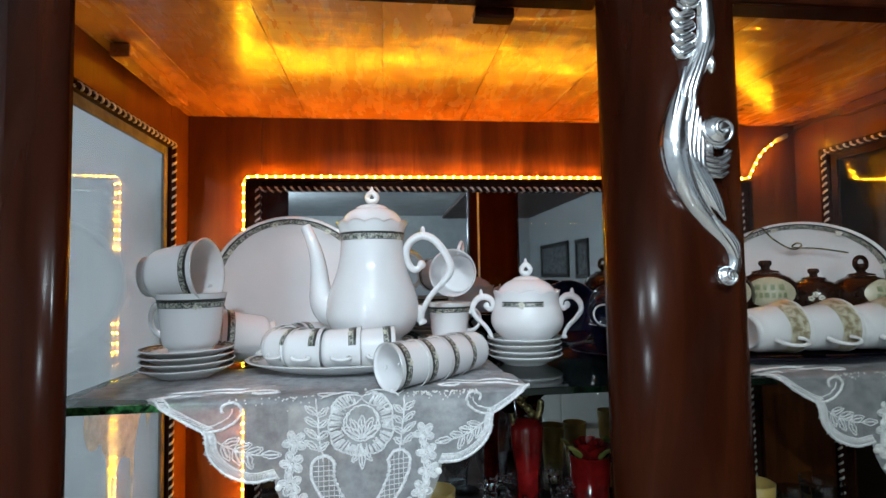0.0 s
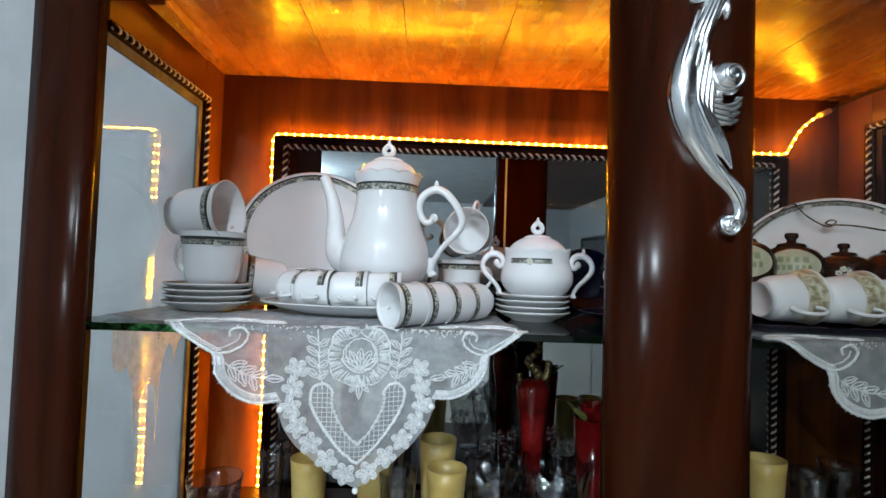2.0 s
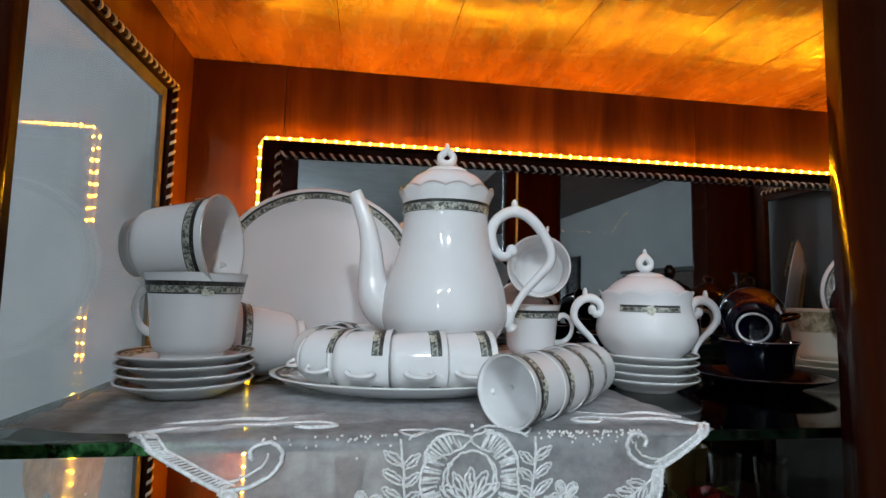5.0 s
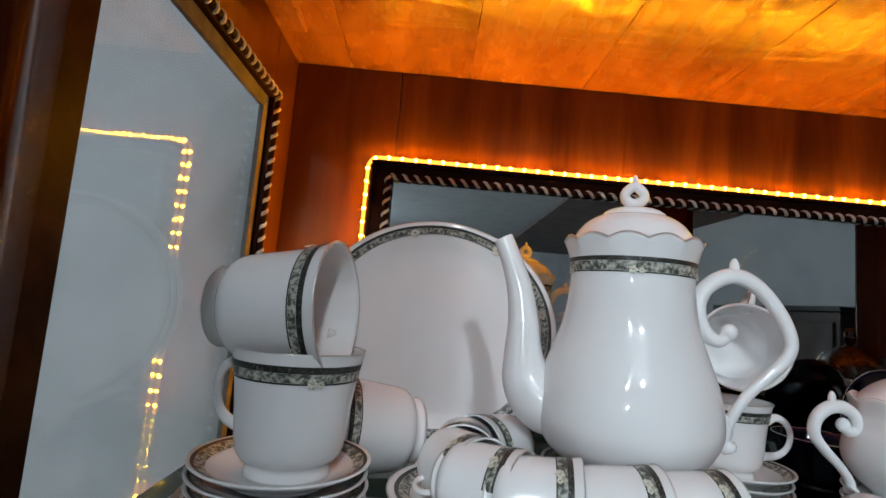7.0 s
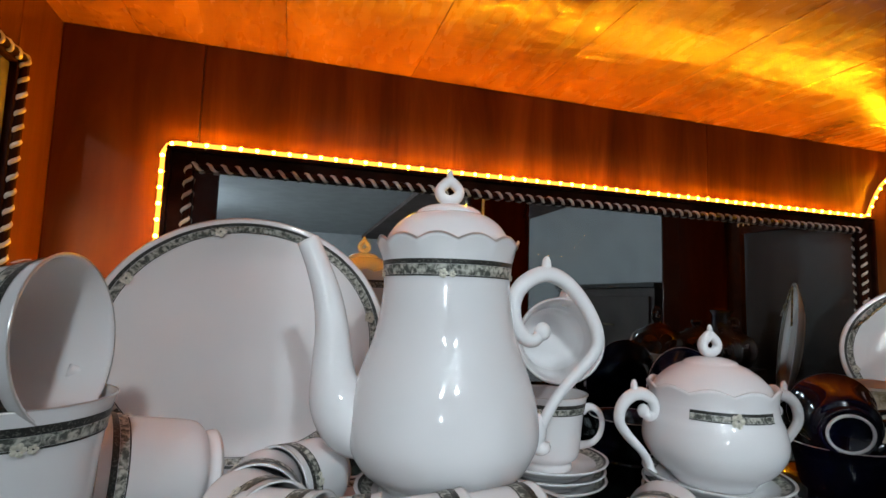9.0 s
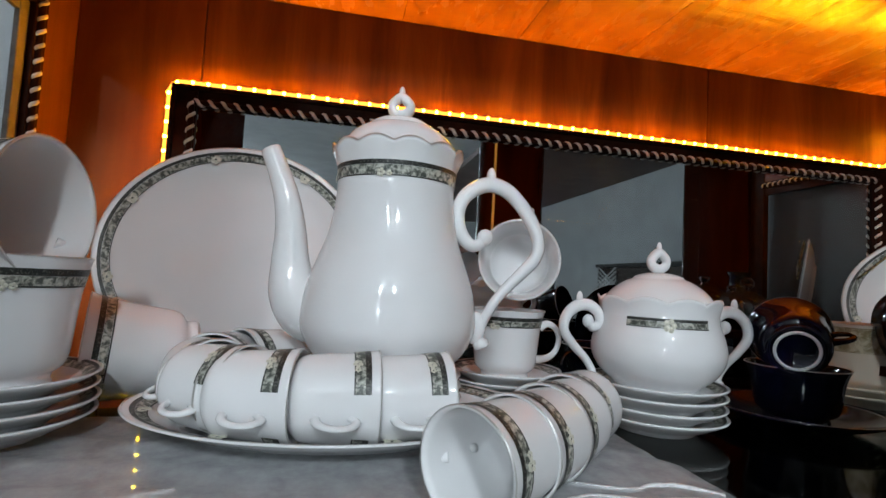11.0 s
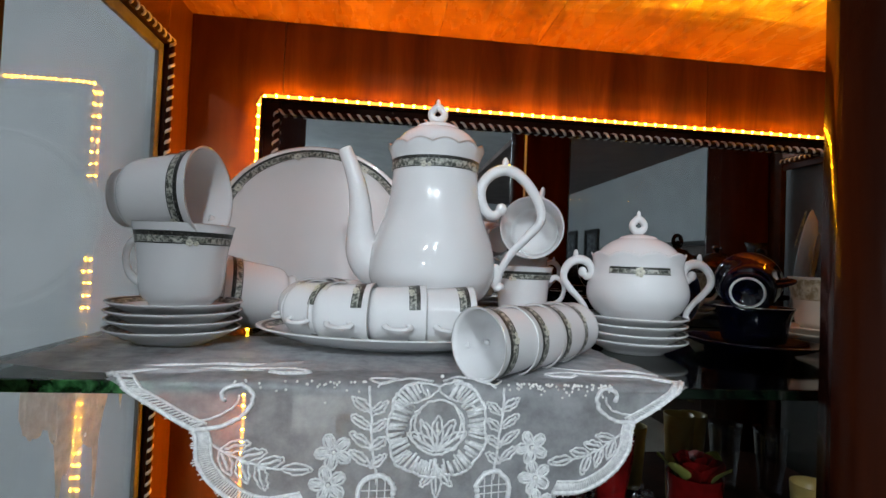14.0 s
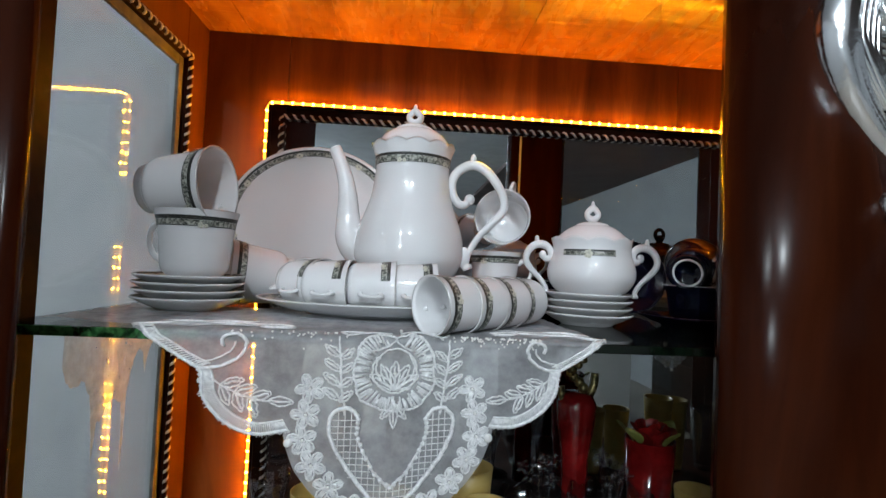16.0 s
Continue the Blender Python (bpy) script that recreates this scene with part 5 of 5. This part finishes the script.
    for s in (1, -1):
        x = 0.003
        while x < 0.055:
            vo, vi = span(ho, x), span(hi, x)
            vi = vi if vi is not None else 0.072
            if vo:
                net.append(([at(s * x, vi, 0.0005), at(s * x, (vi + vo) / 2, 0.0005), at(s * x, vo, 0.0005)], 0.0005, 4, False))
            x += 0.0058
        v = 0.080
        while v < 0.158:
            xo = max((q[0] for q in ho if abs(q[1] - v) < 0.006), default=0)
            xi = max((q[0] for q in hi if abs(q[1] - v) < 0.005), default=0)
            if xo > xi:
                net.append(([at(s * xi, v, 0.0005), at(s * (xi + xo) / 2, v, 0.0005), at(s * xo, v, 0.0005)], 0.0005, 4, False))
            v += 0.0058
    part("net", tubes(net), THREAD, c, "open net stitches")
    # small flowers down both sides, with pearls
    pearls = [(0.0, 0.036), (0.004, -0.012), (0.047, 0.050)]
    flowers = [(0.076, 0.052), (0.079, 0.076), (0.081, 0.099), (0.072, 0.121), (0.056, 0.141), (0.036, 0.160), (0.014, 0.176)]
    for x, v in flowers:
        for s in (1, -1):
            loops = []
            for k in range(5):
                a = 2 * math.pi * k / 5 + x * 40
                cx, cv = s * x + 0.0080 * math.cos(a), v + 0.0080 * math.sin(a)
                ea, eb = 0.0058, 0.0043
                ring = [(cx + ea * math.cos(t) * math.cos(a) - eb * math.sin(t) * math.sin(a) + random.gauss(0, 0.0002), cv + ea * math.cos(t) * math.sin(a) + eb * math.sin(t) * math.cos(a) + random.gauss(0, 0.0002)) for t in np.linspace(0, 2 * math.pi, 9, endpoint=False)]
                loops.append(([at(*q, 0.0008) for q in ring], 0.0010, 4, True))
                for off in (-0.0016, 0.0, 0.0016):
                    loops.append(([at(s * x + t * math.cos(a) - off * math.sin(a), v + t * math.sin(a) + off * math.cos(a), 0.0006) for t in (0.0034, 0.0076, 0.0125)], 0.0009, 4, False))
            part("stitched_flower", tubes(loops), THREAD, c)
            pearls.append((s * x, v))
    pearl = balls([(0, 0, 0)], 0.0017, 10, 7)
    for x, v in pearls:
        part("pearl", pearl, PEARL, c, "", Matrix.Translation(at(x, v, 0.0022)))
    drop = balls([(0, 0, 0)], 0.0042, 14, 9)
    for x, v in ((0.0935, 0.098), (-0.0935, 0.098), (0.0, 0.192)):
        part("pearl_drop", drop, PEARL, c, "larger hanging pearl", Matrix.Translation(at(x, v + 0.004, 0.001)))
    beads = [at(q[0] + random.uniform(-0.0004, 0.0004), q[1], 0.0014) for s in (1, -1) for q in [(s * a, b) for a, b in [tuple(p) for p in smooth_path(heart_i, 3)]]]
    bead = balls([(0, 0, 0)], 0.0023, 8, 5)
    for b in beads:
        part("bead", bead, THREAD, c, "", Matrix.Translation(b))
    # sequins scattered along the fold
    sequin = balls([(0, 0, 0)], 0.0011, 6, 4, (1, 0.5, 1))
    for k in range(110):
        sx = random.choice((1, 1, -1))
        part("sequin", sequin, PEARL, c, "", Matrix.Translation(at(sx * random.uniform(0.055, 0.150), abs(random.gauss(0, 0.004)) + 0.0006, 0.0012)))
    # scrolls of cord on the flat part
    cord("flat_cord", [(0.236, -0.010), (0.200, -0.024), (0.160, -0.030), (0.120, -0.040), (0.100, -0.030), (0.118, -0.022), (0.130, -0.030)], 0.0019)
    cord("flat_cord", [(0.225, -0.035), (0.185, -0.050), (0.150, -0.048), (0.110, -0.064)], 0.0017)
    return c


make_cloth(0.006, "white organza cloth with heart and flower embroidery over the shelf edge", 0.135)
make_cloth(0.770, "white embroidered organza cloth hanging from the shelf under jars")


# ---- lower shelf: glassware ----
def tumbler(x, y, h, r, label, mat=None, name="tumbler"):
    h += 0.05
    t = thing(name, pose(x, y, LZ), label, "glass", "glassware")
    mat = mat or YELLOW
    prof = [(0, 0.004), (0.62 * r, 0.004), (0.64 * r, 0.0), (0.70 * r, 0.01), (0.80 * r, 0.4 * h), (0.93 * r, 0.85 * h), (r, h), (r - 0.0018, h), (0.90 * r, 0.83 * h), (0.75 * r, 0.35 * h), (0.6 * r, 0.012), (0, 0.010)]
    part("glass", lathe(prof, 40), mat, t)
    if mat is YELLOW:
        part("etched_sprig", FLOWER_BIG, BRONZE, t, "small dark etched sprig", Matrix.Translation((0, -0.86 * r - 0.002, 0.62 * h)))
    return t


for x, y, h in ((0.112, 0.80, 0.131), (0.124, 0.735, 0.110), (-0.095, 0.80, 0.096), (0.010, 0.80, 0.092), (0.45, 0.83, 0.09), (0.52, 0.80, 0.085), (0.66, 0.80, 0.11), (0.585, 0.87, 0.13)):
    tumbler(x, y, h, 0.0305, "yellow frosted glass tumbler on the lower shelf")
for x, y, h, r in ((0.050, 0.76, 0.095, 0.030), (-0.245, 0.80, 0.062, 0.043), (0.04, 0.88, 0.10, 0.03), (-0.17, 0.87, 0.09, 0.03), (0.74, 0.80, 0.09, 0.035), (0.82, 0.84, 0.09, 0.035)):
    tumbler(x, y, h, r, "clear cut glass tumbler on the lower shelf", CRYSTAL, "clear_tumbler")


def crystal_bowl(x, y, h, r, label):
    b = thing("crystal_bowl", pose(x, y, LZ), label, "bowl", "glassware")
    prof = [(0, 0.003), (0.4 * r, 0.003), (0.42 * r, 0.0), (0.45 * r, 0.008), (0.70 * r, 0.35 * h), (0.88 * r, 0.7 * h), (r, h), (r - 0.003, h), (0.84 * r, 0.7 * h), (0.64 * r, 0.35 * h), (0, 0.012)]
    part("bowl", lathe(prof, 60, dz=lambda a, i: 0.006 * math.cos(8 * a) * (1 if i in (6, 7) else 0.4 if i in (5, 8) else 0)), CRYSTAL, b)
    for k in range(16):
        a = 2 * math.pi * k / 16
        part("cut_facet", FACET, CRYSTAL, b, "", Matrix.Rotation(a, 4, "Z") @ Matrix.Translation((0.80 * r, 0, 0.55 * h)) @ Matrix.Rotation(radians(-25), 4, "Y"))
    return b


FACET = balls([(0, 0, 0)], 0.009, 6, 4, (0.35, 0.8, 1.5))
crystal_bowl(0.205, 0.80, 0.138, 0.055, "clear cut crystal bowl with a wavy rim")
crystal_bowl(0.300, 0.78, 0.150, 0.058, "large cut crystal bowl with a scalloped rim")


def crystal_spray(x, y, h, label):
    """A clear glass posy: thin stems with faceted petals."""
    c = thing("crystal_posy", pose(x, y, LZ), label, "ornament", "glassware")
    part("foot", lathe([(0, 0.010), (0.012, 0.010), (0.030, 0.003), (0.032, 0.0), (0, 0.0)], 28), CRYSTAL, c)
    r_ = random.Random(int(x * 1000))
    for k in range(6):
        a, lean = k * 1.05 + r_.uniform(-0.2, 0.2), r_.uniform(0.012, 0.040)
        hz = h * r_.uniform(0.82, 1.0)
        top = (lean * math.cos(a), lean * math.sin(a), hz)
        part("stem", tubes([([(0, 0, 0.009), (top[0] * 0.3, top[1] * 0.3, hz * 0.5), top], 0.0014, 6, False)]), CRYSTAL, c)
        for j in range(5):
            b = 2 * math.pi * j / 5
            part("petal", CRYSTAL_PETAL, CRYSTAL, c, "", Matrix.Translation((top[0] + 0.0075 * math.cos(b), top[1] - 0.002, top[2] + 0.0075 * math.sin(b))) @ Matrix.Rotation(-b, 4, "Y"))
    return c


CRYSTAL_PETAL = balls([(0, 0, 0)], 0.0056, 6, 4, (1.3, 0.4, 0.7))
crystal_spray(0.225, 0.850, 0.180, "clear crystal posy standing among the glasses")
crystal_spray(0.325, 0.842, 0.190, "clear crystal posy with faceted petals by the rose")


def rose(x, y, base, label):
    v = thing("rose_vase", pose(x, y, LZ), label, "vase")
    part("glass", lathe([(0, 0.003), (0.022, 0.003), (0.023, 0.0), (0.026, 0.05), (0.036, base), (0.034, base), (0.022, 0.05), (0, 0.012)], 36), RED_GLASS, v, "dark red glass")
    rng = random.Random(5)
    for k in range(14):
        r = 0.006 + 0.0017 * k
        V, F = [], []
        a0 = k * 2.4
        for i in range(5):
            for j in range(7):
                u, w = -1 + j / 3, i / 4
                a = a0 + u * 0.75
                rr = r * (0.55 + 0.6 * w) + 0.004 * w * w
                V.append((rr * math.cos(a), rr * math.sin(a), base - 0.008 + w * (0.036 - 0.0009 * k) - 0.006 * u * u))
        F = [(i * 7 + j, i * 7 + j + 1, (i + 1) * 7 + j + 1, (i + 1) * 7 + j) for i in range(4) for j in range(6)]
        part("petal", mesh_of("petal", V, F), RED, v)
    for k, a in enumerate((2.8, 3.6, 0.4, 5.2)):
        V, F = [], []
        for i in range(7):
            t = i / 6
            w = 0.015 * math.sin(math.pi * min(1, t * 1.02)) + 0.0006
            rr = 0.022 + 0.026 * t
            for s in (-1, 0, 1):
                V.append((rr * math.cos(a) - s * w * math.sin(a), rr * math.sin(a) + s * w * math.cos(a), base - 0.01 + 0.040 * t - 0.012 * t * t + 0.004 * abs(s)))
        F = [(i * 3 + j, i * 3 + j + 1, i * 3 + j + 4, i * 3 + j + 3) for i in range(6) for j in range(2)]
        part("leaf", mesh_of("leaf", V, F), LEAF, v, "pale green leaf")
    return v


rose(0.385, 0.845, 0.208, "red silk rose with green leaves in a dark red vase")
tall = thing("bottle_vase", pose(0.282, 0.875, LZ), "slim red glass vase with an old gold braided top", "vase")
part("body", lathe([(0, 0.003), (0.020, 0.003), (0.021, 0.0), (0.018, 0.06), (0.020, 0.17), (0.028, 0.22), (0.030, 0.25), (0.022, 0.265), (0.0, 0.266)], 36), RED_GLASS, tall)
for k in range(9):
    a = k * 0.9
    part("braid_bead", balls([(0.010 * math.cos(a), 0.010 * math.sin(a), 0.272 + 0.0075 * k)], 0.0085 - 0.0004 * k, 10, 6), BRONZE, tall, "" if k else "old gold beads")
for k, (dx, h) in enumerate(((0.024, 0.295), (-0.022, 0.275))):
    part("gold_leaf", tubes([([tuple(p[:3]) for p in smooth_path([(dx * 0.4, 0, 0.24), (dx, -0.004, h - 0.02), (dx * 1.15, 0, h)], 6)], 0.006, 6, False)]), BRONZE, tall)
